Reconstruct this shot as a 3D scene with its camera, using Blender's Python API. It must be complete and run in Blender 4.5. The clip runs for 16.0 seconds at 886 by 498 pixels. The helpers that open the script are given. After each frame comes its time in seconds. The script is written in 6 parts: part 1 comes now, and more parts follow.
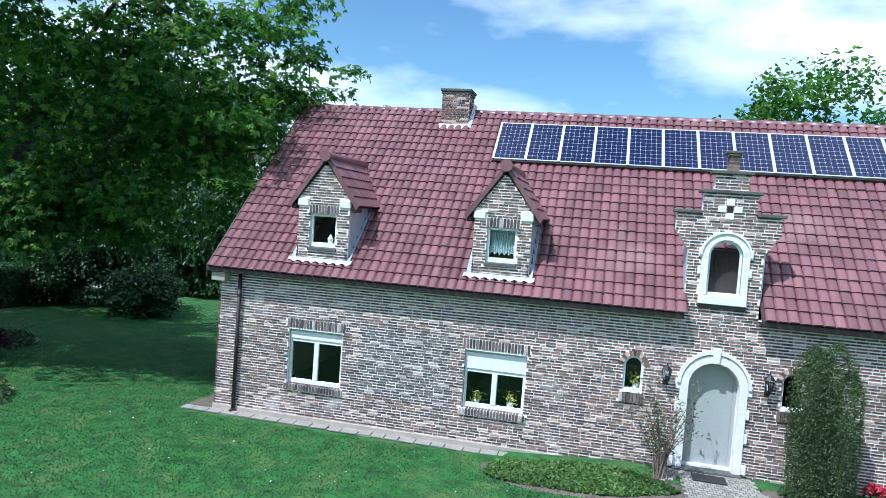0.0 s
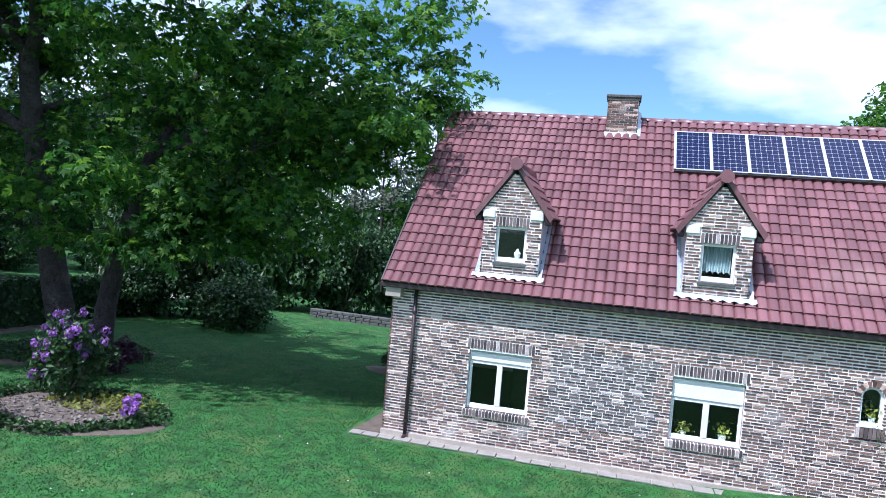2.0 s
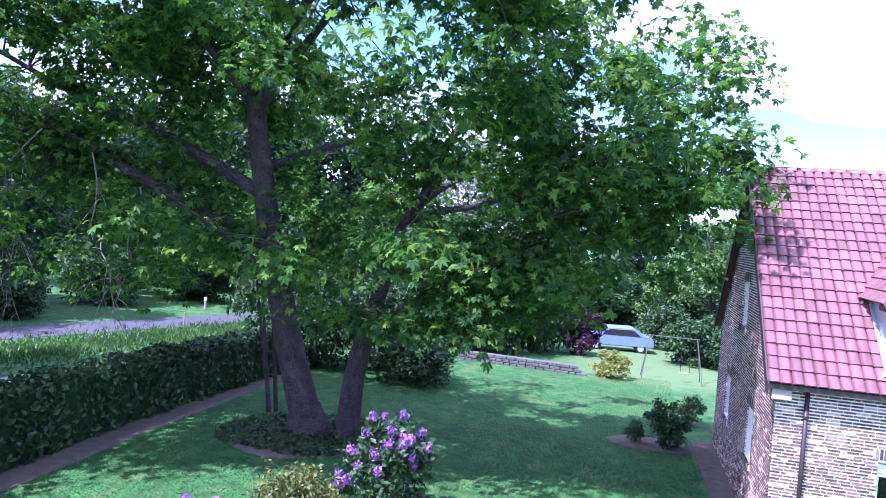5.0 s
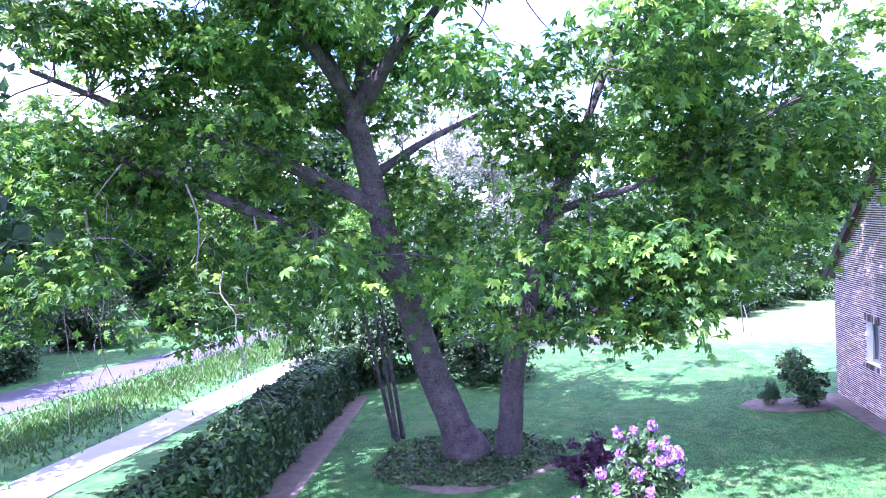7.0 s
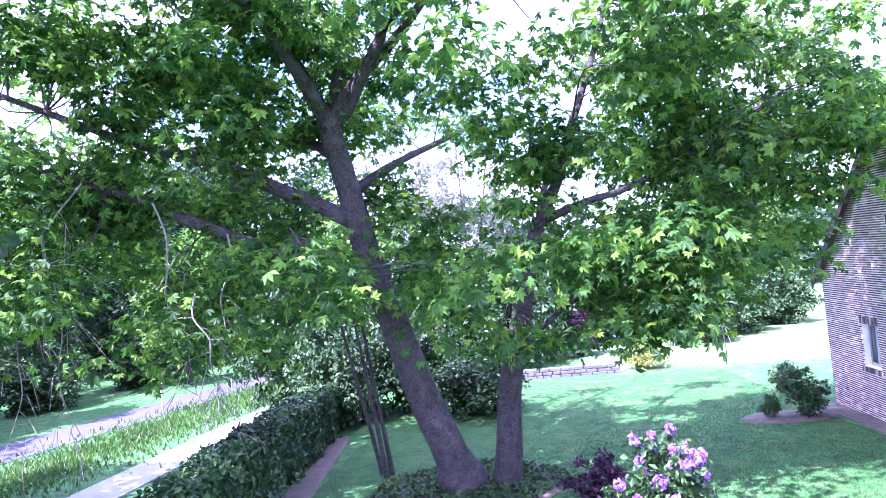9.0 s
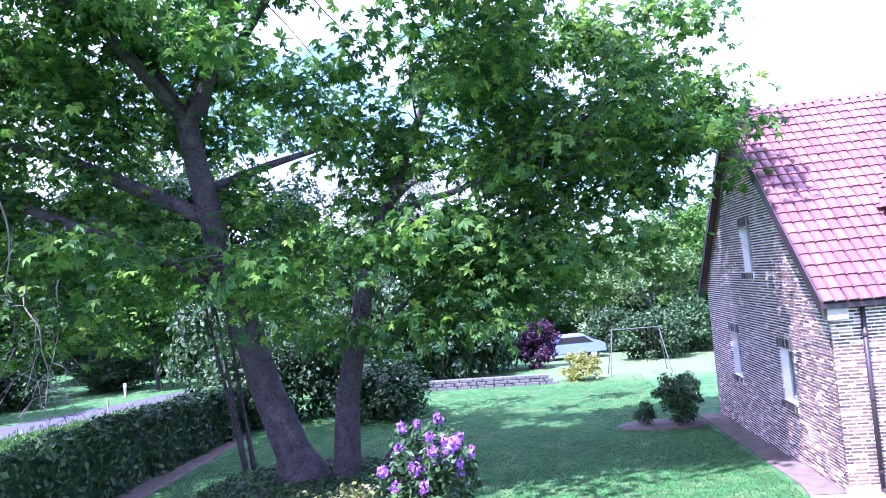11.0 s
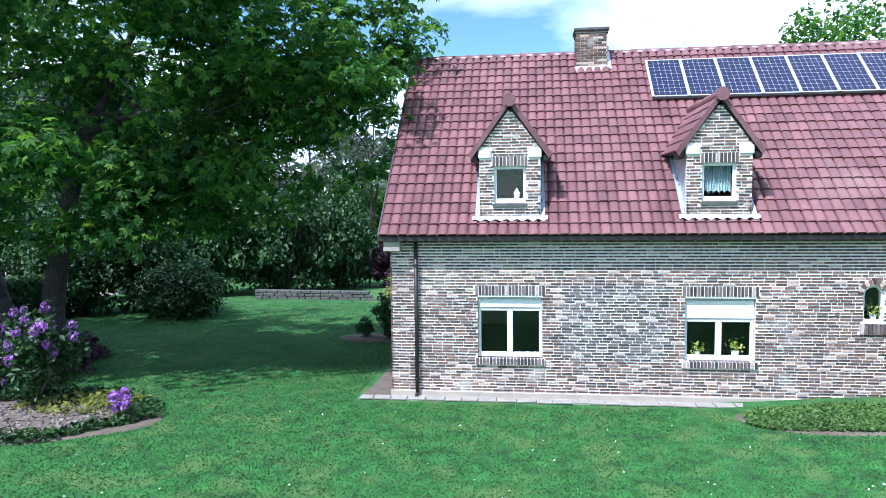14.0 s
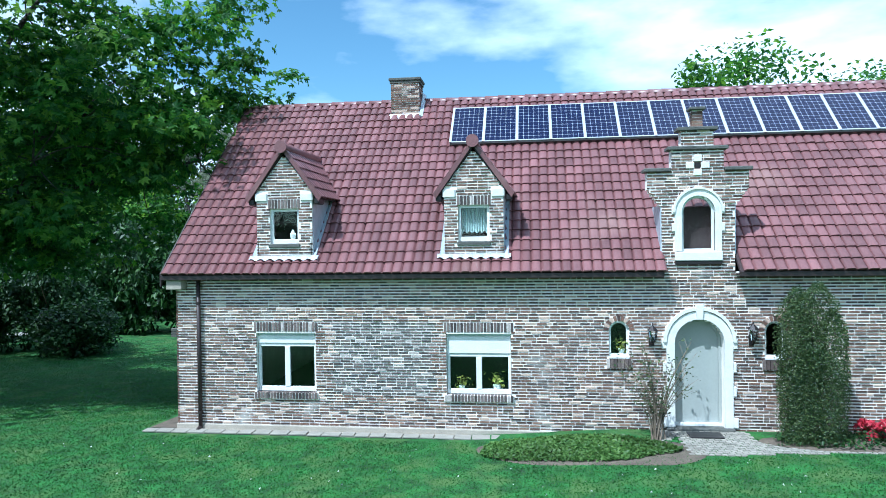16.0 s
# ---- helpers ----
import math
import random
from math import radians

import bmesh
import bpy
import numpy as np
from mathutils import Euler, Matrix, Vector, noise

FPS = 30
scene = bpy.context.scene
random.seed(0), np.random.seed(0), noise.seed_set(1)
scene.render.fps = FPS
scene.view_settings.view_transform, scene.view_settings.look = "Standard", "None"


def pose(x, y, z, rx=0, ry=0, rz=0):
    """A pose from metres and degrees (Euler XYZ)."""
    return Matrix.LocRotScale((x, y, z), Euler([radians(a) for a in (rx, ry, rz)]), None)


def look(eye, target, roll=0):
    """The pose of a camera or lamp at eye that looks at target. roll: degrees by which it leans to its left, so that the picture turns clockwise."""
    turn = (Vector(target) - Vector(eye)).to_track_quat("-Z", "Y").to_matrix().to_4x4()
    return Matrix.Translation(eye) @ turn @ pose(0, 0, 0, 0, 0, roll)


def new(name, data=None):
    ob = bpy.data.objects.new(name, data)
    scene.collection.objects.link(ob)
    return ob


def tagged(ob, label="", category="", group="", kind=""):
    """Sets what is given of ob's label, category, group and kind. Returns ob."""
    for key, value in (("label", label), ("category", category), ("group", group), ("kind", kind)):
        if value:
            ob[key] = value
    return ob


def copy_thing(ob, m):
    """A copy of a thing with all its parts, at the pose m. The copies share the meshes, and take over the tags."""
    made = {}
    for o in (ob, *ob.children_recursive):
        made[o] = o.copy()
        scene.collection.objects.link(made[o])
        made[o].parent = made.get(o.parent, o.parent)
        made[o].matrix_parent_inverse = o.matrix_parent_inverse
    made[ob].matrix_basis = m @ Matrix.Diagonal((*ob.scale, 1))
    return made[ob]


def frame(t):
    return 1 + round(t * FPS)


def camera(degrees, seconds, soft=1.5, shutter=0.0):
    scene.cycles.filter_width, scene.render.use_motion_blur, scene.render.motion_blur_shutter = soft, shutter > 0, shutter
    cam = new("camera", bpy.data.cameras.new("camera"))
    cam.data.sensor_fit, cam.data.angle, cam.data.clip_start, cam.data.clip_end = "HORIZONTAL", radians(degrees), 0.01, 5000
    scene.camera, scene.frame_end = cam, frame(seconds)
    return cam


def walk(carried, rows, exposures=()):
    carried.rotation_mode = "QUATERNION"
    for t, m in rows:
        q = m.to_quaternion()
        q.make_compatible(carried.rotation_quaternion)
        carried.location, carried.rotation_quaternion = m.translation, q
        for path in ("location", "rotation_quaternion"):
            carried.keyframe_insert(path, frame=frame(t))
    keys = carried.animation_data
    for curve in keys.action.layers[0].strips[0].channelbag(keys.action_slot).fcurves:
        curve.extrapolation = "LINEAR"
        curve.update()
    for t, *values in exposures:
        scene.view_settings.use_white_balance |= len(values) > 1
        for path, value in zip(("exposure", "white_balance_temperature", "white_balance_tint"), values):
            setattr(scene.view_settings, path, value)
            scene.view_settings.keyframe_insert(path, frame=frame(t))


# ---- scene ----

# ---------------------------------------------------------------- camera
cam = camera(66.2, 16.0, soft=0.6)
# seconds, x, y, z, then the pose's three angles
PATH = [
    (0.0, 8.225, -13.546, 4.713, 87.08, -4.19, 13.51),
    (0.5, 7.547, -13.389, 4.554, 87.54, -4.24, 14.69),
    (1.0, 6.599, -13.346, 4.429, 87.90, -4.35, 14.91),
    (1.5, 5.523, -13.281, 4.430, 87.98, -4.66, 14.50),
    (2.0, 4.473, -13.389, 4.443, 88.01, -4.88, 14.77),
    (2.5, 3.085, -13.380, 4.548, 88.07, -4.73, 13.89),
    (3.0, 1.703, -13.412, 4.686, 87.87, -5.21, 12.69),
    (3.5, 0.632, -13.535, 4.801, 88.33, -5.33, 13.77),
    (4.0, -0.547, -13.459, 4.910, 88.51, -5.72, 13.43),
    (4.5, -1.404, -13.592, 5.177, 88.05, -5.54, 14.67),
    (5.0, -2.555, -13.409, 5.535, 88.18, -4.02, 16.12),
    (5.2, -3.156, -13.409, 5.672, 87.90, -3.71, 15.78),
    (7.3, -8.567, -13.037, 5.920, 86.56, 4.94, 7.86),
    (7.5, -8.704, -12.855, 5.771, 87.85, 5.63, 7.59),
    (8.0, -8.955, -12.503, 5.437, 90.36, 6.31, 6.63),
    (8.2, -9.052, -12.457, 5.310, 91.10, 6.30, 6.12),
    (10.3, -6.624, -12.533, 4.557, 90.36, 6.21, 5.58),
    (10.5, -5.996, -12.529, 4.386, 91.41, 6.48, 6.95),
    (11.0, -4.716, -12.301, 4.151, 92.69, 5.25, 8.14),
    (11.5, -3.528, -12.616, 3.981, 93.02, 3.41, 7.24),
    (12.0, -2.229, -12.716, 4.031, 91.92, 2.74, 7.73),
    (12.5, -0.936, -12.803, 3.989, 89.98, 2.69, 7.82),
    (13.0, 0.233, -13.073, 4.013, 87.17, 1.29, 6.87),
    (13.5, 1.472, -13.162, 3.973, 86.16, 0.74, 7.00),
    (14.0, 2.696, -13.173, 3.877, 85.96, 0.63, 7.07),
    (14.5, 3.864, -13.076, 3.819, 86.54, 0.69, 7.23),
    (15.0, 5.140, -12.989, 3.777, 87.79, 1.01, 7.80),
    (15.5, 6.289, -13.066, 3.793, 88.67, 0.71, 7.78),
    (16.0, 7.341, -13.279, 3.848, 89.26, 0.78, 7.44),
]
walk(cam, [(t, pose(x, y, z, rx, ry, rz)) for t, x, y, z, rx, ry, rz in PATH],
     exposures=[(0.0, 0.27, 5100, 12), (1.5, 0.35, 5200, 19), (3.0, 0.66, 5150, 30), (5.2, 1.66, 4900, 51), (7.3, 2.80, 5050, 64), (8.2, 2.80, 5050, 64), (10.3, 2.48, 4950, 60),
                (11.5, 1.88, 4900, 54), (12.5, 1.28, 5000, 45), (13.3, 0.88, 5150, 26), (14.5, 0.60, 5100, 12), (16.0, 0.40, 4900, 3)])

# ---------------------------------------------------------------- light
SUN_FROM = Vector((-0.70, -1.0, 2.0)).normalized()
world = bpy.data.worlds.new("world")
scene.world = world
world.use_nodes = True
wn, wl = world.node_tree.nodes, world.node_tree.links
wn.clear()
sky = wn.new("ShaderNodeTexSky")
sky.sky_type, sky.sun_disc = "NISHITA", False
sky.sun_elevation = math.asin(SUN_FROM.z)
sky.sun_rotation = math.atan2(SUN_FROM.x, SUN_FROM.y)
sky.altitude, sky.air_density, sky.dust_density, sky.ozone_density = 50, 1.0, 0.6, 2.0
coord = wn.new("ShaderNodeTexCoord")
cmap = wn.new("ShaderNodeMapping")
cmap.inputs["Scale"].default_value = (1.0, 1.0, 2.6)
cmap.inputs["Location"].default_value = (-0.30, 0.35, 0.0)
cnoise = wn.new("ShaderNodeTexNoise")
cnoise.inputs["Scale"].default_value, cnoise.inputs["Detail"].default_value = 2.3, 8
cramp = wn.new("ShaderNodeValToRGB")
cramp.color_ramp.elements[0].position, cramp.color_ramp.elements[1].position = 0.45, 0.64
cmix = wn.new("ShaderNodeMixRGB")
cmix.inputs["Color2"].default_value = (11.0, 11.2, 11.4, 1)
bg = wn.new("ShaderNodeBackground")
bg.inputs["Strength"].default_value = 0.115
wout = wn.new("ShaderNodeOutputWorld")
wl.new(coord.outputs["Generated"], cmap.inputs["Vector"])
wl.new(cmap.outputs["Vector"], cnoise.inputs["Vector"])
wl.new(cnoise.outputs["Fac"], cramp.inputs["Fac"])
wl.new(cramp.outputs["Color"], cmix.inputs["Fac"])
tone = wn.new("ShaderNodeMixRGB")
tone.blend_type, tone.inputs["Fac"].default_value = "MULTIPLY", 1.0
tone.inputs["Color2"].default_value = (0.96, 1.12, 1.0, 1)
wl.new(sky.outputs["Color"], tone.inputs["Color1"])
wl.new(tone.outputs["Color"], cmix.inputs["Color1"])
wl.new(cmix.outputs["Color"], bg.inputs["Color"])
wl.new(bg.outputs["Background"], wout.inputs["Surface"])
sun = new("sun", bpy.data.lights.new("sun", "SUN"))
sun.data.energy, sun.data.angle, sun.data.color = 5.0, radians(0.6), (1.0, 0.95, 0.87)
sun.matrix_world = look(SUN_FROM * 60, (0, 0, 0))

# ---------------------------------------------------------------- materials
def material(name, color, rough=0.7, metal=0.0, vary=0.15, scale=6.0, fine=60.0, bump=0.2, dist=0.01, island=0.0, obj=0.0,
             palette=None, spec=0.5, stain=None, stain_at=0.6):
    """A surface with broad and fine variation of its colour, relief, and, where asked, a shade of its own for each piece."""
    m = bpy.data.materials.new(name)
    m.use_nodes = True
    n, l = m.node_tree.nodes, m.node_tree.links
    b = n["Principled BSDF"]
    b.inputs["Roughness"].default_value, b.inputs["Metallic"].default_value = rough, metal
    b.inputs["Specular IOR Level"].default_value = spec
    tc = n.new("ShaderNodeTexCoord")
    n1, n2 = n.new("ShaderNodeTexNoise"), n.new("ShaderNodeTexNoise")
    n1.inputs["Scale"].default_value, n1.inputs["Detail"].default_value = scale, 4
    n2.inputs["Scale"].default_value, n2.inputs["Detail"].default_value = fine, 3
    geo = n.new("ShaderNodeNewGeometry")
    for k in (n1, n2):
        l.new(geo.outputs["Position"], k.inputs["Vector"])
    add = n.new("ShaderNodeMath")
    add.operation = "ADD"
    l.new(n1.outputs["Fac"], add.inputs[0])
    l.new(n2.outputs["Fac"], add.inputs[1])
    val = n.new("ShaderNodeMapRange")
    val.inputs["From Min"].default_value, val.inputs["From Max"].default_value = 0.6, 1.4
    val.inputs["To Min"].default_value, val.inputs["To Max"].default_value = 1 - vary * 1.6, 1 + vary * 1.6
    l.new(add.outputs[0], val.inputs["Value"])
    src = None
    rnd = None
    if island or palette:
        rnd = geo.outputs["Random Per Island"]
    if obj:
        oi = n.new("ShaderNodeObjectInfo")
        rnd = oi.outputs["Random"]
    if palette:
        ramp = n.new("ShaderNodeValToRGB")
        ramp.color_ramp.interpolation = "CONSTANT"
        e = ramp.color_ramp.elements
        for i, c in enumerate(palette):
            q = e[i] if i < 2 else e.new(i / len(palette))
            q.position, q.color = i / len(palette), (*c, 1)
        l.new(rnd, ramp.inputs["Fac"])
        src = ramp.outputs["Color"]
    elif rnd is not None:
        amt = island or obj
        mr = n.new("ShaderNodeMapRange")
        mr.inputs["To Min"].default_value, mr.inputs["To Max"].default_value = 1 - amt, 1 + amt
        l.new(rnd, mr.inputs["Value"])
        mul = n.new("ShaderNodeMath")
        mul.operation = "MULTIPLY"
        l.new(val.outputs[0], mul.inputs[0])
        l.new(mr.outputs[0], mul.inputs[1])
        val = mul
    hsv = n.new("ShaderNodeHueSaturation")
    hsv.inputs["Color"].default_value = (*color, 1)
    if src is not None:
        l.new(src, hsv.inputs["Color"])
    l.new(val.outputs[0], hsv.inputs["Value"])
    last = hsv.outputs["Color"]
    if stain:
        n3 = n.new("ShaderNodeTexNoise")
        n3.inputs["Scale"].default_value, n3.inputs["Detail"].default_value = scale * 0.45, 6
        l.new(geo.outputs["Position"], n3.inputs["Vector"])
        r3 = n.new("ShaderNodeMapRange")
        r3.inputs["From Min"].default_value, r3.inputs["From Max"].default_value = stain_at - 0.08, stain_at + 0.08
        l.new(n3.outputs["Fac"], r3.inputs["Value"])
        mx = n.new("ShaderNodeMixRGB")
        mx.inputs["Color2"].default_value = (*stain, 1)
        l.new(r3.outputs[0], mx.inputs["Fac"])
        l.new(last, mx.inputs["Color1"])
        last = mx.outputs["Color"]
    l.new(last, b.inputs["Base Color"])
    if bump:
        bp = n.new("ShaderNodeBump")
        bp.inputs["Strength"].default_value, bp.inputs["Distance"].default_value = bump, dist
        l.new(n2.outputs["Fac"], bp.inputs["Height"])
        l.new(bp.outputs["Normal"], b.inputs["Normal"])
    return m


def leafy(name, colors, rough=0.5, through_light=0.45):
    """Leaves: a shade for each leaf out of the colours, broad patches, and light that passes through."""
    m = bpy.data.materials.new(name)
    m.use_nodes = True
    n, l = m.node_tree.nodes, m.node_tree.links
    b, out = n["Principled BSDF"], n["Material Output"]
    b.inputs["Roughness"].default_value = rough
    geo = n.new("ShaderNodeNewGeometry")
    ramp = n.new("ShaderNodeValToRGB")
    e = ramp.color_ramp.elements
    for i, c in enumerate(colors):
        q = e[i] if i < 2 else e.new(i / (len(colors) - 1))
        q.position, q.color = i / (len(colors) - 1), (*c, 1)
    ns = n.new("ShaderNodeTexNoise")
    ns.inputs["Scale"].default_value = 0.5
    l.new(geo.outputs["Position"], ns.inputs["Vector"])
    mr = n.new("ShaderNodeMapRange")
    mr.inputs["From Min"].default_value, mr.inputs["From Max"].default_value = 0.3, 0.7
    mr.inputs["To Min"].default_value, mr.inputs["To Max"].default_value = 0.7, 1.3
    l.new(ns.outputs["Fac"], mr.inputs["Value"])
    hsv = n.new("ShaderNodeHueSaturation")
    l.new(geo.outputs["Random Per Island"], ramp.inputs["Fac"])
    l.new(ramp.outputs["Color"], hsv.inputs["Color"])
    l.new(mr.outputs[0], hsv.inputs["Value"])
    l.new(hsv.outputs["Color"], b.inputs["Base Color"])
    tr = n.new("ShaderNodeBsdfTranslucent")
    l.new(hsv.outputs["Color"], tr.inputs["Color"])
    mix = n.new("ShaderNodeMixShader")
    mix.inputs["Fac"].default_value = through_light
    l.new(b.outputs[0], mix.inputs[1])
    l.new(tr.outputs[0], mix.inputs[2])
    l.new(mix.outputs[0], out.inputs["Surface"])
    return m


def glassy(name, color=(0.8, 0.9, 0.9)):
    m = bpy.data.materials.new(name)
    m.use_nodes = True
    b = m.node_tree.nodes["Principled BSDF"]
    b.inputs["Base Color"].default_value = (*color, 1)
    b.inputs["Roughness"].default_value, b.inputs["Transmission Weight"].default_value, b.inputs["IOR"].default_value = 0.02, 1.0, 1.45
    return m


BRICKS = [(0.143, 0.077, 0.054), (0.242, 0.145, 0.102), (0.099, 0.054, 0.040), (0.176, 0.095, 0.067), (0.066, 0.039, 0.032), (0.209, 0.120, 0.084),
          (0.121, 0.068, 0.049), (0.506, 0.370, 0.288), (0.165, 0.090, 0.063), (0.083, 0.047, 0.037)]
M_brick = material("brick", (0.4, 0.33, 0.29), 0.85, palette=BRICKS, vary=0.25, scale=2.5, fine=45, bump=0.5, dist=0.006, stain=(0.50, 0.44, 0.39), stain_at=0.70)
SOLDIERS = [tuple(0.45 * v + 0.55 * sum(c) / 3 for v in c) for c in BRICKS]
M_brick_piece = material("brick_piece", (0.4, 0.33, 0.29), 0.85, palette=SOLDIERS, obj=1.0, vary=0.30, scale=2.5, fine=45, bump=0.5, dist=0.006, stain=(0.50, 0.44, 0.39), stain_at=0.70)
M_mortar = material("mortar", (0.93, 0.87, 0.80), 0.95, vary=0.12, scale=3, fine=90, bump=0.4, dist=0.004)
M_tile = material("roof_tile", (0.180, 0.080, 0.080), 0.38, island=0.22, vary=0.2, scale=1.2, fine=40, bump=0.15, dist=0.004, stain=(0.25, 0.14, 0.125), stain_at=0.66)
M_tile_piece = material("roof_tile_piece", (0.180, 0.080, 0.080), 0.38, obj=0.22, vary=0.2, scale=1.2, fine=40, bump=0.15, dist=0.004, stain=(0.25, 0.14, 0.125), stain_at=0.66)
M_underlay = material("roof_underlay", (0.05, 0.03, 0.03), 0.9)
M_white = material("white_paint", (0.80, 0.80, 0.78), 0.4, vary=0.05, scale=3, fine=30, bump=0.05, stain=(0.66, 0.65, 0.61), stain_at=0.72)
M_stone = material("white_stone", (0.78, 0.76, 0.71), 0.7, vary=0.08, scale=5, fine=60, bump=0.25, stain=(0.55, 0.53, 0.48), stain_at=0.68)
M_plinth = material("pale_mortar_strip", (0.40, 0.35, 0.28), 0.9, vary=0.15, scale=3, fine=50, bump=0.3)
M_zinc = material("zinc", (0.50, 0.55, 0.58), 0.35, metal=0.7, vary=0.12, scale=5, fine=30, bump=0.1)
M_lead = material("lead_flashing", (0.50, 0.54, 0.58), 0.5, metal=0.3, vary=0.12, scale=8, fine=40, bump=0.2)
M_dark = material("dark_metal", (0.035, 0.03, 0.03), 0.45, metal=0.5, vary=0.1)
M_brown = material("brown_gutter", (0.035, 0.023, 0.022), 0.5, vary=0.1)
M_door = material("grey_green_paint", (0.37, 0.39, 0.36), 0.45, vary=0.04, scale=2, fine=25, bump=0.05)
M_grey = material("grey_paint", (0.40, 0.42, 0.41), 0.5, vary=0.08, scale=3, fine=30, bump=0.05)
M_glass = glassy("window_glass")
# near-black: the shade of unlit rooms is put into this colour
M_room_gloom = material("room_gloom", (0.040, 0.048, 0.045), 0.9, vary=0.1)
M_curtain = material("curtain_cloth", (0.35, 0.42, 0.42), 0.8, vary=0.1, scale=12)
M_cell = material("solar_cell", (0.006, 0.009, 0.040), 0.22, vary=0.15, scale=9, fine=60, bump=0.0)
M_frame = material("aluminium", (0.70, 0.72, 0.74), 0.35, metal=0.6, vary=0.06)
M_grid = material("cell_line", (0.45, 0.47, 0.55), 0.4, vary=0.05)
M_bark = material("bark", (0.055, 0.044, 0.042), 0.95, vary=0.42, scale=5, fine=20, bump=1.0, dist=0.06, stain=(0.090, 0.078, 0.070), stain_at=0.62)
M_deadwood = material("dead_wood", (0.22, 0.19, 0.165), 0.9, vary=0.2, scale=6, fine=40, bump=0.4)
M_leaf = leafy("tree_leaf", [(0.023, 0.088, 0.012), (0.044, 0.142, 0.016), (0.088, 0.225, 0.022), (0.200, 0.355, 0.028)], rough=0.62, through_light=0.57)
M_leaf_light = leafy("light_green_leaf", [(0.07, 0.15, 0.03), (0.11, 0.21, 0.045), (0.16, 0.27, 0.06)])
M_leaf2 = leafy("wood_leaf", [(0.011, 0.036, 0.011), (0.021, 0.060, 0.017), (0.042, 0.095, 0.023)])
M_leaf_pale = leafy("pale_leaf", [(0.13, 0.16, 0.10), (0.20, 0.23, 0.14), (0.27, 0.28, 0.20)])
M_leaf_hedge = leafy("hedge_leaf", [(0.012, 0.042, 0.010), (0.028, 0.078, 0.017), (0.066, 0.14, 0.028)], through_light=0.3)
M_leaf_yellow = leafy("yellow_green_leaf", [(0.15, 0.19, 0.03), (0.25, 0.28, 0.05), (0.33, 0.33, 0.06)])
M_leaf_olive = leafy("olive_leaf", [(0.045, 0.068, 0.014), (0.10, 0.125, 0.024), (0.23, 0.235, 0.04)], through_light=0.35)
M_leaf_purple = leafy("purple_leaf", [(0.035, 0.012, 0.03), (0.06, 0.02, 0.045), (0.09, 0.03, 0.06)])
M_leaf_conifer = leafy("conifer_leaf", [(0.026, 0.058, 0.018), (0.055, 0.095, 0.026), (0.12, 0.155, 0.04)], through_light=0.2)
M_petal = leafy("purple_petal", [(0.26, 0.09, 0.38), (0.37, 0.15, 0.48), (0.50, 0.27, 0.58)], through_light=0.3)
M_petal_red = leafy("red_petal", [(0.55, 0.03, 0.06), (0.70, 0.06, 0.10)], through_light=0.3)
M_twig = material("twig", (0.22, 0.17, 0.12), 0.9, vary=0.2, fine=40)
M_grass = material("lawn", (0.026, 0.118, 0.018), 0.85, vary=0.62, scale=3.2, fine=34, bump=1.0, dist=0.04, stain=(0.075, 0.150, 0.032), stain_at=0.58)
M_blade = leafy("grass_blade", [(0.024, 0.105, 0.015), (0.036, 0.138, 0.021), (0.054, 0.170, 0.028), (0.110, 0.225, 0.046)], through_light=0.4)
# the far lawn's sunlit, dry pallor is put into its colour in patches
gn, gl = M_grass.node_tree.nodes, M_grass.node_tree.links
g_pos, g_xyz, g_noise = gn.new("ShaderNodeNewGeometry"), gn.new("ShaderNodeSeparateXYZ"), gn.new("ShaderNodeTexNoise")
g_noise.inputs["Scale"].default_value, g_noise.inputs["Detail"].default_value = 0.9, 5
g_far, g_sum, g_cut, g_mix = gn.new("ShaderNodeMapRange"), gn.new("ShaderNodeMath"), gn.new("ShaderNodeMapRange"), gn.new("ShaderNodeMixRGB")
g_far.inputs["From Min"].default_value, g_far.inputs["From Max"].default_value = 14.0, 20.0
g_sum.operation = "ADD"
g_cut.inputs["From Min"].default_value, g_cut.inputs["From Max"].default_value = 0.95, 1.45
g_mix.inputs["Color2"].default_value = (0.105, 0.180, 0.050, 1)
gl.new(g_pos.outputs["Position"], g_xyz.inputs[0])
gl.new(g_pos.outputs["Position"], g_noise.inputs["Vector"])
gl.new(g_xyz.outputs["Y"], g_far.inputs["Value"])
g_side, g_mul = gn.new("ShaderNodeMapRange"), gn.new("ShaderNodeMath")
g_side.inputs["From Min"].default_value, g_side.inputs["From Max"].default_value = -9.5, -3.5
g_mul.operation = "MULTIPLY"
gl.new(g_xyz.outputs["X"], g_side.inputs["Value"])
gl.new(g_far.outputs[0], g_mul.inputs[0])
gl.new(g_side.outputs[0], g_mul.inputs[1])
gl.new(g_mul.outputs[0], g_sum.inputs[0])
gl.new(g_noise.outputs["Fac"], g_sum.inputs[1])
gl.new(g_sum.outputs[0], g_cut.inputs["Value"])
gl.new(g_cut.outputs[0], g_mix.inputs["Fac"])
g_base = gn["Principled BSDF"].inputs["Base Color"]
gl.new(g_base.links[0].from_socket, g_mix.inputs["Color1"])
gl.new(g_mix.outputs["Color"], g_base)
M_blade_tall = leafy("tall_grass_blade", [(0.04, 0.115, 0.017), (0.055, 0.14, 0.02), (0.085, 0.165, 0.028)], through_light=0.3)
M_soil = material("bark_mulch", (0.13, 0.102, 0.075), 0.95, vary=0.3, scale=4, fine=50, bump=0.8, dist=0.02)
M_pave = material("paving", (0.30, 0.275, 0.23), 0.85, island=0.2, vary=0.15, scale=4, fine=50, bump=0.3)
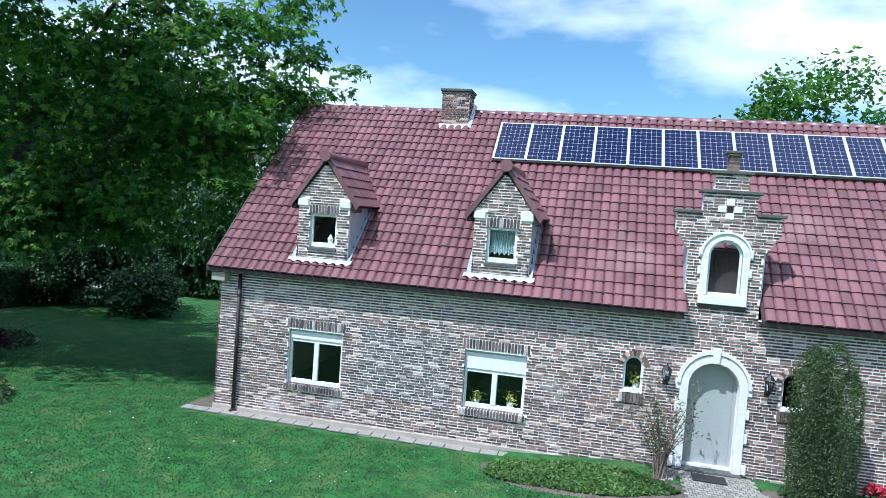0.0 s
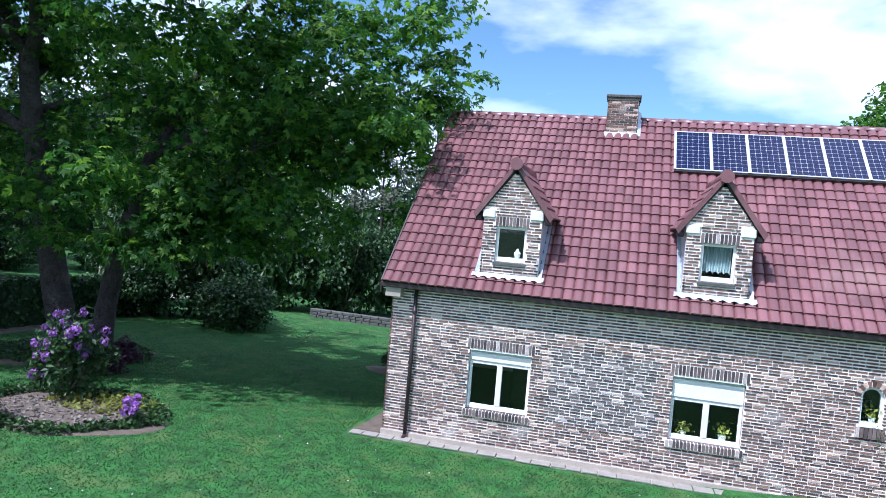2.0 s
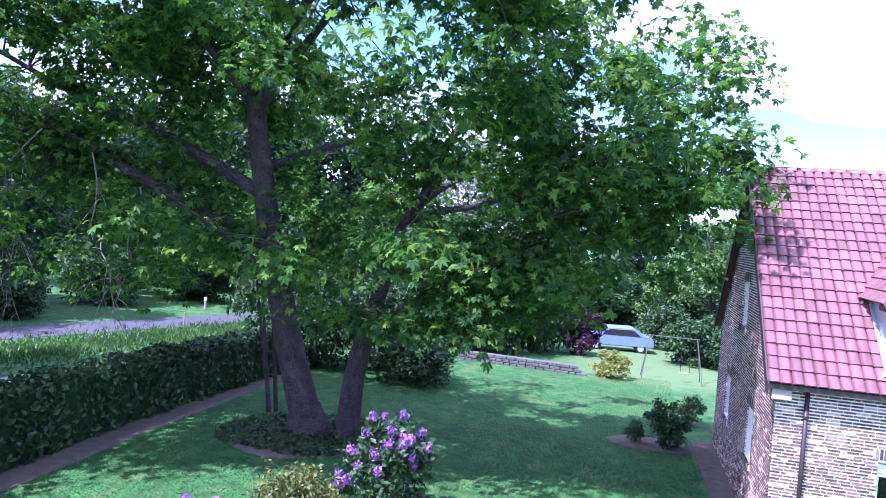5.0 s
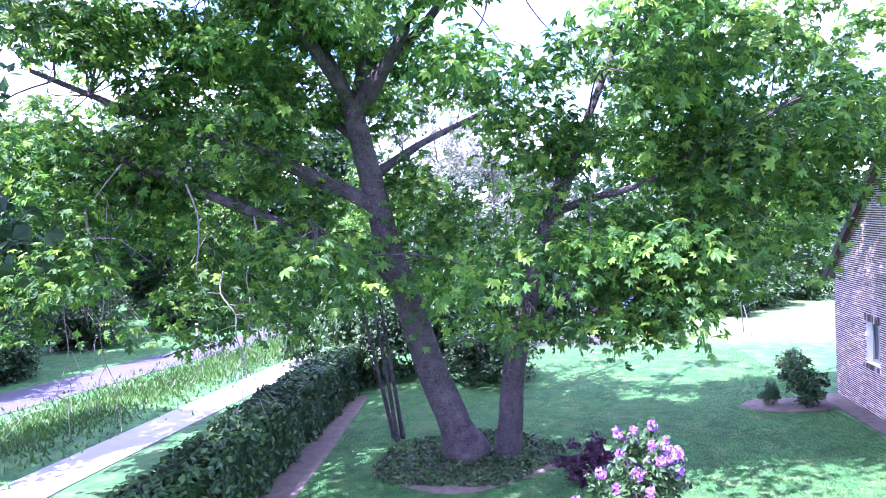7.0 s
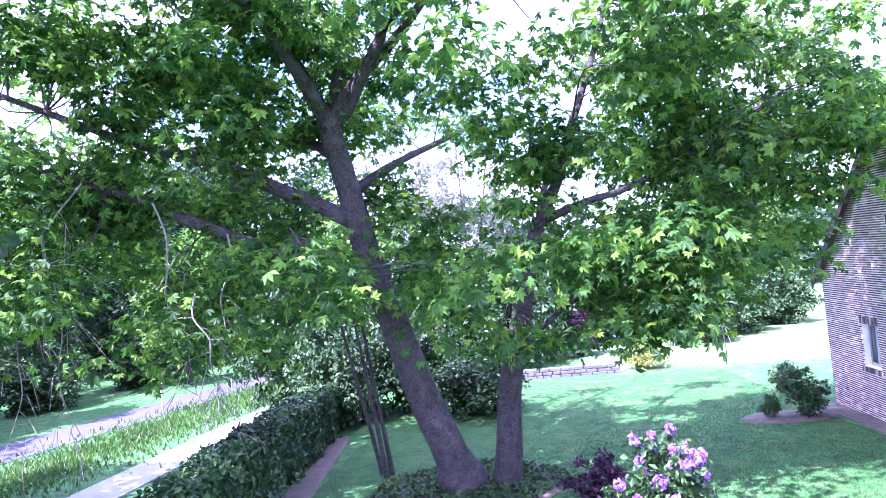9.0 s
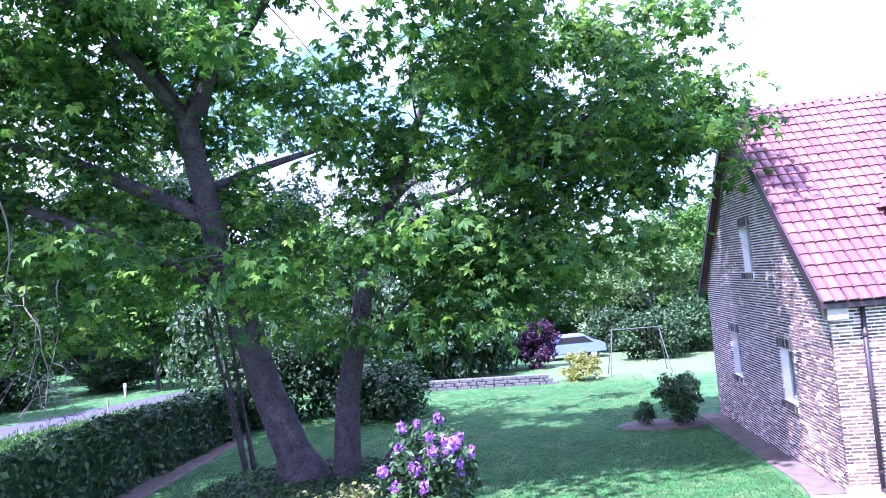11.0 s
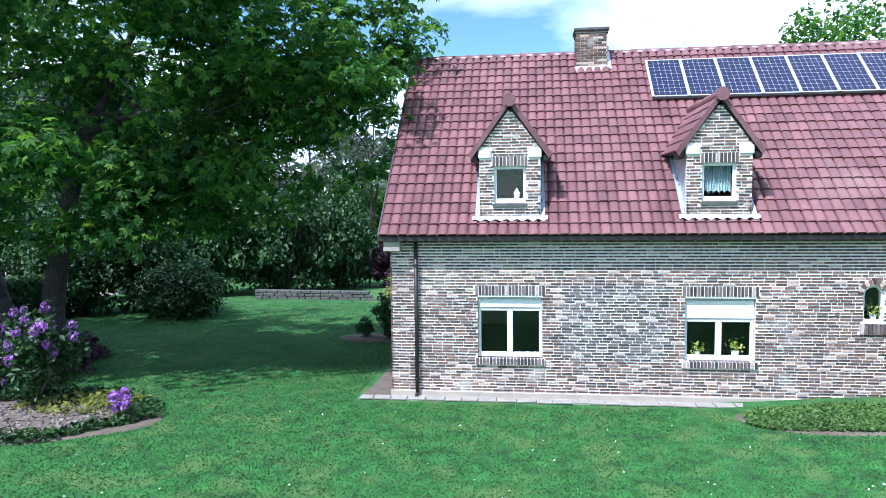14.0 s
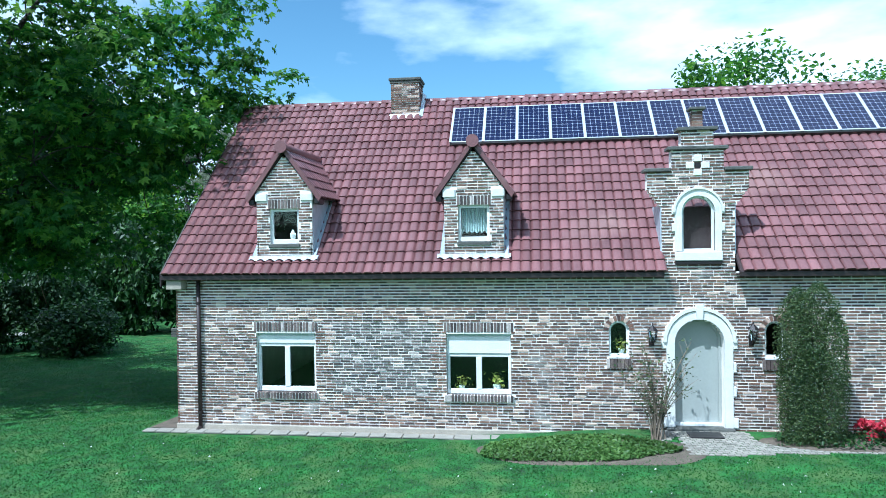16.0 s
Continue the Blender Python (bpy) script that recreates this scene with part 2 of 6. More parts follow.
M_asphalt = material("asphalt", (0.06, 0.06, 0.066), 0.85, vary=0.12, scale=0.8, fine=60, bump=0.3)
M_concrete = material("concrete", (0.31, 0.295, 0.27), 0.85, vary=0.1, scale=2, fine=50, bump=0.3)
M_rubble = material("grey_stone_wall", (0.10, 0.10, 0.088), 0.9, vary=0.3, scale=4, fine=30, bump=0.6, dist=0.02)
M_blue = material("blue_sheet", (0.16, 0.22, 0.50), 0.4, vary=0.08)
M_wood = material("weathered_wood", (0.30, 0.24, 0.18), 0.8, vary=0.2, scale=6, fine=40)

# ---------------------------------------------------------------- helpers for building
def mesh_of(name, verts, faces, mat, smooth=False):
    me = bpy.data.meshes.new(name)
    me.from_pydata([tuple(v) for v in verts], [], [tuple(f) for f in faces])
    if mat is not None:
        me.materials.append(mat)
    if smooth:
        me.shade_smooth()
    me.update()
    return me


def part(name, bm, mat, parent, label="", smooth=False):
    """One mesh object under a thing or a part, out of a bmesh or a mesh."""
    if isinstance(bm, bmesh.types.BMesh):
        me = bpy.data.meshes.new(name)
        bmesh.ops.recalc_face_normals(bm, faces=bm.faces[:])
        bm.to_mesh(me)
        bm.free()
        me.materials.append(mat)
        if smooth:
            me.shade_smooth()
    else:
        me = bm
    ob = new(name, me)
    ob.parent = parent
    if label:
        ob["label"] = label
    return ob


def thing(name, at, label, category, group="", kind=""):
    ob = new(name)
    ob.empty_display_size = 0.2
    ob.location = at
    return tagged(ob, label, category, group, kind)


def box(bm, lo, hi, bevel=0.0):
    """A box between two corners, with bevelled edges."""
    lo, hi = Vector(lo), Vector(hi)
    r = bmesh.ops.create_cube(bm, size=1.0, matrix=Matrix.LocRotScale((lo + hi) / 2, None, hi - lo))
    if bevel:
        es = {e for v in r["verts"] for e in v.link_edges}
        bmesh.ops.bevel(bm, geom=list(es), offset=bevel, segments=1, affect="EDGES")
    return bm


def rod(bm, a, b, r0, r1=None, seg=8):
    a, b = Vector(a), Vector(b)
    r1 = r0 if r1 is None else r1
    d = b - a
    q = d.to_track_quat("Z", "Y").to_matrix().to_4x4()
    bmesh.ops.create_cone(bm, cap_ends=True, segments=seg, radius1=r0, radius2=r1, depth=d.length, matrix=Matrix.Translation((a + b) / 2) @ q)
    return bm


def prism(bm, pts, d):
    """A flat outline, pushed along d."""
    a = [bm.verts.new(p) for p in pts]
    b = [bm.verts.new(Vector(p) + Vector(d)) for p in pts]
    bm.faces.new(a)
    bm.faces.new(b[::-1])
    for i in range(len(a)):
        j = (i + 1) % len(a)
        bm.faces.new((a[i], b[i], b[j], a[j]))
    return bm


def nb():
    return bmesh.new()


BOX_F = np.array([[0, 1, 3, 2], [4, 6, 7, 5], [0, 4, 5, 1], [2, 3, 7, 6], [0, 2, 6, 4], [1, 5, 7, 3]])


def boxes_mesh(name, arr, mat, frame_m=None):
    """Many boxes in one mesh: rows of x0 x1 y0 y1 z0 z1."""
    arr = np.asarray(arr, float)
    v = np.stack([arr[:, [i, 2 + j, 4 + k]] for i in (0, 1) for j in (0, 1) for k in (0, 1)], 1).reshape(-1, 3)
    f = (BOX_F[None] + 8 * np.arange(len(arr))[:, None, None]).reshape(-1, 4)
    if frame_m is not None:
        fm = np.array(frame_m)
        v = v @ fm[:3, :3].T + fm[:3, 3]
    return mesh_of(name, v.tolist(), f.tolist(), mat)


rng = np.random.default_rng(4)
COURSE, BLEN = 0.0585, 0.206


def brick_rows(u0, u1, z0, z1, solid):
    """Bricks of a wall in its own frame (u along it, y out of it is negative): solid(z) gives the stretches that are wall."""
    out = []
    for k in range(int(round((z1 - z0) / COURSE))):
        za = z0 + k * COURSE
        off = (k % 2) * BLEN / 2 + rng.choice([0, BLEN / 4])
        x = u0 - off
        spans = solid(za + COURSE / 2)
        while x < u1:
            ln = BLEN * (0.5 if rng.random() < 0.14 else 1.0)
            for a, b in spans:
                lo, hi = max(x, a), min(x + ln - 0.014, b)
                if hi - lo > 0.03:
                    out.append((lo, hi, -0.005 - rng.random() * 0.009, 0.03, za + 0.0125 + rng.random() * 0.003, za + COURSE - 0.0125))
            x += ln
    return out


def cut(spans, a, b):
    """Takes a to b out of the stretches."""
    out = []
    for s, e in spans:
        if b <= s or a >= e:
            out.append((s, e))
            continue
        if a > s:
            out.append((s, a))
        if b < e:
            out.append((b, e))
    return out


def backing(u0, u1, z0, z1, solid, step=0.0625):
    """The mortar body of the wall, 0.25 m thick, in strips by height."""
    rows = []
    n = int(math.ceil((z1 - z0) / step - 1e-6))
    prev = None
    for k in range(n):
        za, zb = z0 + k * step, min(z1, z0 + (k + 1) * step)
        sp = solid((za + zb) / 2)
        if prev is not None and sp == prev[0]:
            prev[2] = zb
        else:
            prev = [sp, za, zb]
            rows.append(prev)
    return [(a, b, 0.0, 0.25, za, zb) for sp, za, zb in rows for a, b in sp]


def arch_half(z, spring, r):
    """Half the width of a round arch of radius r at the height z."""
    return r if z <= spring else (math.sqrt(max(r * r - (z - spring) ** 2, 0.0)))


# ---------------------------------------------------------------- the house: plan
LEN, DEEP, WALL_TOP = 21.0, 8.22, 3.16
EAVE_Y, EAVE_Z, RIDGE_Y, RIDGE_Z = -0.29, 3.22, 4.11, 7.45
SLOPE = math.atan2(RIDGE_Z - EAVE_Z, RIDGE_Y - EAVE_Y)
VERGE = -0.16
GX = 10.44                       # middle of door and stepped gable
WINDOWS = [(1.72, 2.98), (5.64, 6.92)]
WZ0, WZ1 = 0.80, 2.03
DORMERS = [2.36, 6.22]
SLITS = [8.97, 11.80]

house = thing("house", (0, 0, 0), "long brick farmhouse with red tiled roof, dormers and white trim", "house")


def roof_y(z):
    return EAVE_Y + (z - EAVE_Z) / math.tan(SLOPE)


def front_solid(z):
    sp = [(0.0, LEN)] if z < WALL_TOP else []
    # stepped gable above the door
    if z >= WALL_TOP:
        w = 0.66 if z < 4.45 else min(0.92, 0.66 + (math.floor((z - 4.45) / COURSE) + 1) * 0.045) if z < 5.08 else 0.47 if z < 5.48 else 0.29 if z < 5.84 else 0.0
        sp = [(GX - w, GX + w)] if w else []
    for a, b in WINDOWS:
        if WZ0 - 0.02 < z < WZ1:
            sp = cut(sp, a, b)
    for c in SLITS:
        if 1.52 < z < 2.26:
            h = arch_half(z, 2.07, 0.19)
            sp = cut(sp, c - h, c + h)
    if 0.10 < z < 2.31:
        h = arch_half(z, 1.85, 0.45)
        sp = cut(sp, GX - h, GX + h)
    if 3.56 < z < 4.62:
        h = arch_half(z, 4.32, 0.30)
        sp = cut(sp, GX - h, GX + h)
    return sp


def front_bricks(z):
    sp = front_solid(z)
    for a, b in WINDOWS:                      # soldier courses and sills stand here
        if WZ1 <= z < WZ1 + 0.20:
            sp = cut(sp, a - 0.06, b + 0.06)
        if WZ0 - 0.13 < z < WZ0:
            sp = cut(sp, a - 0.05, b + 0.05)
    for c in SLITS:
        if 1.34 < z < 1.54:
            sp = cut(sp, c - 0.24, c + 0.24)
        if 1.52 < z < 2.38:
            h = arch_half(z, 2.07, 0.30) if z > 2.07 else 0.19
            sp = cut(sp, c - h, c + h)
    if z < 2.58:
        h = arch_half(z, 1.87, 0.66) if z > 1.85 else 0.60
        sp = cut(sp, GX - h, GX + h)
    if 3.38 < z < 4.80:
        h = arch_half(z, 4.32, 0.46) if z > 4.32 else 0.43
        sp = cut(sp, GX - h, GX + h)
    return sp


wall_front = part("front_wall", boxes_mesh("front_wall", backing(0, LEN, 0.0, 5.84, front_solid), M_mortar), None, house, "weathered grey-brown brick wall with white joints")
FB = brick_rows(0, LEN, 0.125, 5.85, front_bricks)
part("plinth", box(nb(), (-0.03, -0.035, 0.0), (GX - 0.62, 0.03, 0.12), 0.012), M_plinth, house, "pale cement plinth")
part("plinth", box(nb(), (GX + 0.62, -0.035, 0.0), (LEN, 0.03, 0.12), 0.012), M_plinth, house, "pale cement plinth")

# gable wall at x = 0, its own frame: u runs from the front corner to the back
GABLE_M = Matrix(((0, 1, 0, 0), (1, 0, 0, 0), (0, 0, 1, 0), (0, 0, 0, 1)))
GABLE_WIN = [(1.85, 2.67, 1.08, 2.17), (5.48, 6.30, 1.08, 2.19), (3.72, 4.50, 3.70, 4.76)]


def gable_solid(z, lintel=False):
    if z <= EAVE_Z:
        sp = [(0.0, DEEP)]
    else:
        y = roof_y(z) + 0.06
        sp = [(max(y, 0.0), min(DEEP, 2 * RIDGE_Y - y))] if y < RIDGE_Y else []
    for a, b, c, d in GABLE_WIN:
        if c < z < d:
            sp = cut(sp, a, b)
        if lintel and (d <= z < d + 0.2 or c - 0.13 < z <= c):
            sp = cut(sp, a - 0.05, b + 0.05)
    return sp


wall_gable = part("gable_wall", boxes_mesh("gable_wall", backing(0.25, DEEP, -0.6, 7.7, lambda z: cut(gable_solid(z), -1, 0.25) if z < WALL_TOP else gable_solid(z)), M_mortar, GABLE_M), None, house, "brick gable wall")
GB = brick_rows(0, DEEP, -0.5, 7.72, lambda z: gable_solid(z, True))
part("bricks", boxes_mesh("bricks", GB, M_brick, GABLE_M), None, wall_gable)["kind"] = "stuff"
part("back_wall", box(nb(), (0.25, DEEP - 0.25, -0.6), (LEN, DEEP, EAVE_Z)), M_mortar, house)
g2 = boxes_mesh("end_wall", backing(0, DEEP, -0.6, 7.7, lambda z: [s for s in gable_solid(z)]), M_mortar, Matrix.Translation((LEN - 0.25, 0, 0)) @ GABLE_M)
part("end_wall", g2, None, house)
# floors and wall behind the windows, indoor shade painted in as near-black
part("inner_floor", box(nb(), (0.26, 0.26, 2.62), (LEN - 0.3, DEEP - 0.3, 2.75)), M_room_gloom, house)
part("ground_floor", box(nb(), (0.26, 0.26, -0.1), (LEN - 0.3, DEEP - 0.3, 0.02)), M_room_gloom, house)
part("inner_wall", box(nb(), (2.3, 2.4, 0.03), (LEN - 0.3, 2.5, 2.61)), M_room_gloom, house)


# ---------------------------------------------------------------- windows, door
def brick_parts(name, rows, parent):
    """Bricks of a lintel or sill, each an object on a shared mesh."""
    made = {}
    for x0, x1, y0, y1, z0, z1 in rows:
        key = (round((x1 - x0) * 500), round((z1 - z0) * 250))
        if key not in made:
            a, c = (x1 - x0) / 2, (z1 - z0) / 2
            made[key] = boxes_mesh(name, [(-a, a, 0.0, y1 - y0, -c, c)], M_brick_piece)
        o = part(name, made[key], None, parent)
        o.location = ((x0 + x1) / 2, y0, (z0 + z1) / 2)


def soldier(parent, a, b, z, h=0.19, y=-0.008):
    n = int(round((b - a) / 0.066))
    st = (b - a) / n
    rows = [(a + i * st + 0.008, a + (i + 1) * st - 0.008, y - rng.random() * 0.006, 0.03, z + 0.006, z + h + rng.random() * 0.006) for i in range(n)]
    brick_parts("lintel_brick", rows, parent)


def window(x0, x1, z0, z1, parent, m=None, shutter=0.0, bars=1, curtain=False, sill_h=0.13, lintel=True, setback=0.09, paint=None, f=0.065):
    """A white window in its opening: rails and stiles, middle post, panes, brick sill, soldier course, shutter box."""
    root = new("window")
    root.parent = parent
    y = setback
    zt = z1 - 0.09 - shutter if shutter else z1 - 0.005
    bm = nb()
    paint = paint or M_white
    box(bm, (x0 + 0.01, y, z0), (x0 + f, y + 0.07, zt), 0.008)
    box(bm, (x1 - f, y, z0), (x1 - 0.01, y + 0.07, zt), 0.008)
    box(bm, (x0 + f, y + 0.002, z0), (x1 - f, y + 0.068, z0 + f + 0.03), 0.008)
    box(bm, (x0 + f, y + 0.002, zt - f), (x1 - f, y + 0.068, zt), 0.008)
    part("window_frame", bm, paint, root, "painted frame")
    edges = [x0 + f] + [x0 + (x1 - x0) * (i + 1) / (bars + 1) for i in range(bars)] + [x1 - f]
    for e in edges[1:-1]:
        part("mullion", box(nb(), (e - 0.055, y - 0.006, z0 + f + 0.03), (e + 0.055, y + 0.06, zt - f), 0.008), paint, root)
    for i in range(len(edges) - 1):
        a = edges[i] + (0.055 if i else 0.0)
        b = edges[i + 1] - (0.055 if i < len(edges) - 2 else 0.0)
        g = part("pane", box(nb(), (a, y + 0.03, z0 + f + 0.03), (b, y + 0.036, zt - f)), M_glass, root)
        g.visible_shadow = False
    if shutter:
        part("shutter_box", box(nb(), (x0 + 0.01, y - 0.02, zt + 0.004), (x1 - 0.01, y + 0.07, z1 - 0.085), 0.01), M_white, root, "white roller shutter box")
        part("top_rail", box(nb(), (x0 + 0.01, y + 0.01, z1 - 0.082), (x1 - 0.01, y + 0.06, z1)), M_zinc, root, "grey rail")
    if sill_h:
        n = int(round((x1 - x0 + 0.08) / 0.066))
        st = (x1 - x0 + 0.08) / n
        rows = [(x0 - 0.04 + i * st + 0.008, x0 - 0.04 + (i + 1) * st - 0.008, -0.05 - rng.random() * 0.006, y, z0 - sill_h + 0.004, z0 - 0.004) for i in range(n)]
        brick_parts("sill_brick", rows, root)
        part("sill_bed", box(nb(), (x0 - 0.045, -0.04, z0 - sill_h), (x1 + 0.045, y, z0 - 0.012)), M_mortar, root)
    if lintel:
        soldier(root, x0 - 0.05, x1 + 0.05, z1)
    if curtain:
        v, fc = [], []
        for i in range(41):
            u = x0 + f + (x1 - x0 - 2 * f) * i / 40
            d = 0.02 * math.sin(i * 1.9) + y + 0.12
            v += [(u, d, z0 + 0.2 - 0.03 * (i % 9 == 4)), (u, d, zt - f)]
            if i:
                fc.append((2 * i - 2, 2 * i, 2 * i + 1, 2 * i - 1))
        part("curtain", mesh_of("curtain", v, fc, M_curtain), None, root, "pale grey-green net curtain")
    if m is not None:
        root.matrix_local = m
    return root


for k, (a, b) in enumerate(WINDOWS):
    window(a, b, WZ0, WZ1, house, shutter=0.16 if k != 1 else 0.34)
for a, b, c, d in GABLE_WIN:
    # mirrored frame of the gable: keep u to the back by turning about z
    w = window(-b, -a, c, d, house, m=pose(0, 0, 0, 0, 0, -90), setback=0.17, paint=M_grey, f=0.05)
# attic backdrop, the loft's shade is in its colour
room_up = part("attic_wall", box(nb(), (1.2, 2.3, 2.76), (LEN - 0.3, 2.4, 5.5)), M_room_gloom, house)


def ring(bm, cx, spring, z0, r0, r1, y0, y1, n=14, legs=True):
    """A stone surround: round arch on two legs, between the radii r0 and r1."""
    a = [(cx + math.cos(math.pi * i / n), spring + math.sin(math.pi * i / n)) for i in range(n + 1)]
    inner = [(cx + (p - cx) * r0, spring + (q - spring) * r0) for p, q in a]
    outer = [(cx + (p - cx) * r1, spring + (q - spring) * r1) for p, q in a]
    if legs:
        inner = [(cx + r0, z0)] + inner + [(cx - r0, z0)]
        outer = [(cx + r1, z0)] + outer + [(cx - r1, z0)]
    q = [[bm.verts.new((p[i][0], y, p[i][1])) for i in range(len(inner))] for p, y in ((inner, y0), (outer, y0), (outer, y1), (inner, y1))]
    for i in range(len(inner) - 1):
        for k in range(4):
            a_, b_ = q[k], q[(k + 1) % 4]
            bm.faces.new((a_[i], b_[i], b_[i + 1], a_[i + 1]))
    bm.faces.new([q[k][0] for k in range(4)])
    bm.faces.new([q[k][-1] for k in range(4)])
    return bm


def disc_arch(bm, cx, spring, z0, r, y0, y1, n=14):
    pts = [(cx - r, y0, z0), (cx + r, y0, z0)] + [(cx + r * math.cos(math.pi * i / n), y0, spring + r * math.sin(math.pi * i / n)) for i in range(n + 1)]
    return prism(bm, pts, (0, y1 - y0, 0))


door = new("door")
door.parent = house
part("door_leaf", disc_arch(nb(), GX, 1.85, 0.30, 0.445, 0.215, 0.245), M_door, door, "plain pale grey-green painted leaf")
part("door_frame", ring(nb(), GX, 1.85, 0.30, 0.395, 0.45, 0.18, 0.214), M_door, door)
part("surround", ring(nb(), GX, 1.85, 0.26, 0.452, 0.60, -0.05, 0.178), M_stone, door, "white stone arch with keystone")
part("hood_mould", ring(nb(), GX, 1.87, 1.83, 0.602, 0.66, -0.075, 0.02, legs=False), M_stone, door)
part("keystone", prism(nb(), [(GX - 0.05, -0.09, 2.30), (GX + 0.05, -0.09, 2.30), (GX + 0.075, -0.09, 2.57), (GX - 0.075, -0.09, 2.57)], (0, 0.1, 0)), M_stone, door)
for s in (-1, 1):
    for z, w in ((0.26, 0.10), (0.85, 0.07), (1.30, 0.07), (1.74, 0.09)):
        lo, hi = sorted((GX + s * 0.598, GX + s * (0.598 + w)))
        part("quoin", box(nb(), (lo, -0.045, z), (hi, 0.02, z + 0.19), 0.012), M_stone, door)
part("doorstep", box(nb(), (GX - 0.62, -0.13, 0.0), (GX + 0.62, 0.12, 0.255), 0.015), M_rubble, door, "blue stone step")
part("threshold", box(nb(), (GX - 0.45, 0.125, 0.20), (GX + 0.45, 0.25, 0.298), 0.008), M_white, door)
part("door_knob", rod(nb(), (GX - 0.30, 0.215, 1.12), (GX - 0.30, 0.15, 1.12), 0.025), M_dark, door)

stair_window = new("arched_window")
stair_window.parent = house
part("surround", ring(nb(), GX, 4.32, 3.58, 0.30, 0.42, -0.045, 0.10), M_stone, stair_window, "white stone arch")
part("hood_mould", ring(nb(), GX, 4.32, 4.30, 0.422, 0.46, -0.07, 0.02, legs=False), M_stone, stair_window)
part("sill", box(nb(), (GX - 0.43, -0.07, 3.40), (GX + 0.43, 0.10, 3.57), 0.012), M_stone, stair_window)
part("drip", box(nb(), (GX - 0.42, -0.055, 3.33), (GX + 0.42, 0.02, 3.398)), M_dark, stair_window)
part("window_frame", ring(nb(), GX, 4.32, 3.572, 0.255, 0.30, 0.04, 0.09), M_white, stair_window)
part("bottom_rail", box(nb(), (GX - 0.255, 0.042, 3.572), (GX + 0.255, 0.088, 3.625)), M_white, stair_window)
g = part("pane", disc_arch(nb(), GX, 4.32, 3.625, 0.254, 0.06, 0.066), M_glass, stair_window)
g.visible_shadow = False
for s in (-1, 1):
    for z in (3.95, 4.28):
        lo, hi = sorted((GX + s * 0.418, GX + s * 0.48))
        part("quoin", box(nb(), (lo, -0.045, z), (hi, 0.02, z + 0.16), 0.01), M_stone, stair_window)

for c in SLITS:
    sw = new("slit_window")
    sw.parent = house
    part("window_frame", ring(nb(), c, 2.07, 1.55, 0.145, 0.19, 0.05, 0.10), M_white, sw)
    part("bottom_rail", box(nb(), (c - 0.145, 0.045, 1.55), (c + 0.145, 0.10, 1.62)), M_white, sw)
    g = part("pane", disc_arch(nb(), c, 2.07, 1.62, 0.144, 0.07, 0.076), M_glass, sw)
    g.visible_shadow = False
    part("sill", box(nb(), (c - 0.19, -0.055, 1.547), (c + 0.19, 0.044, 1.585), 0.006), M_white, sw, "white sill")
    n = 11
    rows = nb()
    for i in range(n):
        t0, t1 = math.pi * (i + 0.08) / n, math.pi * (i + 0.92) / n
        prism(rows, [(c + r * math.cos(t), -0.012, 2.07 + r * math.sin(t)) for r, t in ((0.195, t0), (0.295, t0), (0.295, t1), (0.195, t1))], (0, 0.04, 0))
    part("brick_arch", rows, M_brick, sw)
    brick_parts("sill_brick", [(c - 0.23 + i * 0.066, c - 0.23 + i * 0.066 + 0.056, -0.05, 0.05, 1.36, 1.545) for i in range(7)], sw)

# copings and cross of the stepped gable
step_gable = new("stepped_gable")
step_gable.parent = house
for z, w, gap in ((5.08, 0.98, 0.48), (5.48, 0.55, 0.0), (5.84, 0.37, 0.0)):
    if gap:
        for s in (-1, 1):
            lo, hi = sorted((GX + s * (gap + 0.004), GX + s * w))
            part("coping", box(nb(), (lo, -0.06, z), (hi, 0.30, z + 0.07), 0.012), M_rubble, step_gable)
    else:
        part("coping", box(nb(), (GX - w, -0.06, z), (GX + w, 0.30, z + 0.07), 0.012), M_rubble, step_gable)
part("finial_pillar", boxes_mesh("finial_pillar", [(GX - 0.10 + 0.002 * (i % 2), GX + 0.10 - 0.002 * (i % 2), 0.0 + 0.002 * (i % 2), 0.19, 5.915 + i * COURSE, 5.915 + (i + 1) * COURSE - 0.01) for i in range(5)], M_brick), None, step_gable)
part("finial_core", box(nb(), (GX - 0.09, 0.01, 5.911), (GX + 0.09, 0.18, 6.22)), M_mortar, step_gable)
part("finial_cap", box(nb(), (GX - 0.15, -0.05, 6.22), (GX + 0.15, 0.24, 6.28), 0.015), M_rubble, step_gable)
for dx, dz in ((0, 0.13), (0, -0.13), (-0.14, 0), (0.14, 0)):
    part("cross_stone", box(nb(), (GX + dx - 0.075, -0.03, 5.19 + dz - 0.06), (GX + dx + 0.075, 0.02, 5.19 + dz + 0.06), 0.008), M_stone, step_gable, "white square stone")
part("cross_centre", box(nb(), (GX - 0.05, -0.018, 5.14), (GX + 0.05, 0.0, 5.24)), M_dark, step_gable)
for s in (-1, 1):
    bm = nb()
    x = GX + s * 0.663
    prism(bm, [(x, 0.02, 3.52), (x, 0.02, 4.45), (x, roof_y(4.45) + 0.05, 4.45), (x, roof_y(3.52) + 0.05, 3.52)], (s * 0.02, 0, 0))
    part("flashing", bm, M_lead, step_gable, "pale lead flashing")
part("gable_body", box(nb(), (GX - 0.6, 0.252, WALL_TOP), (GX + 0.6, 1.0, 4.42)), M_underlay, step_gable)

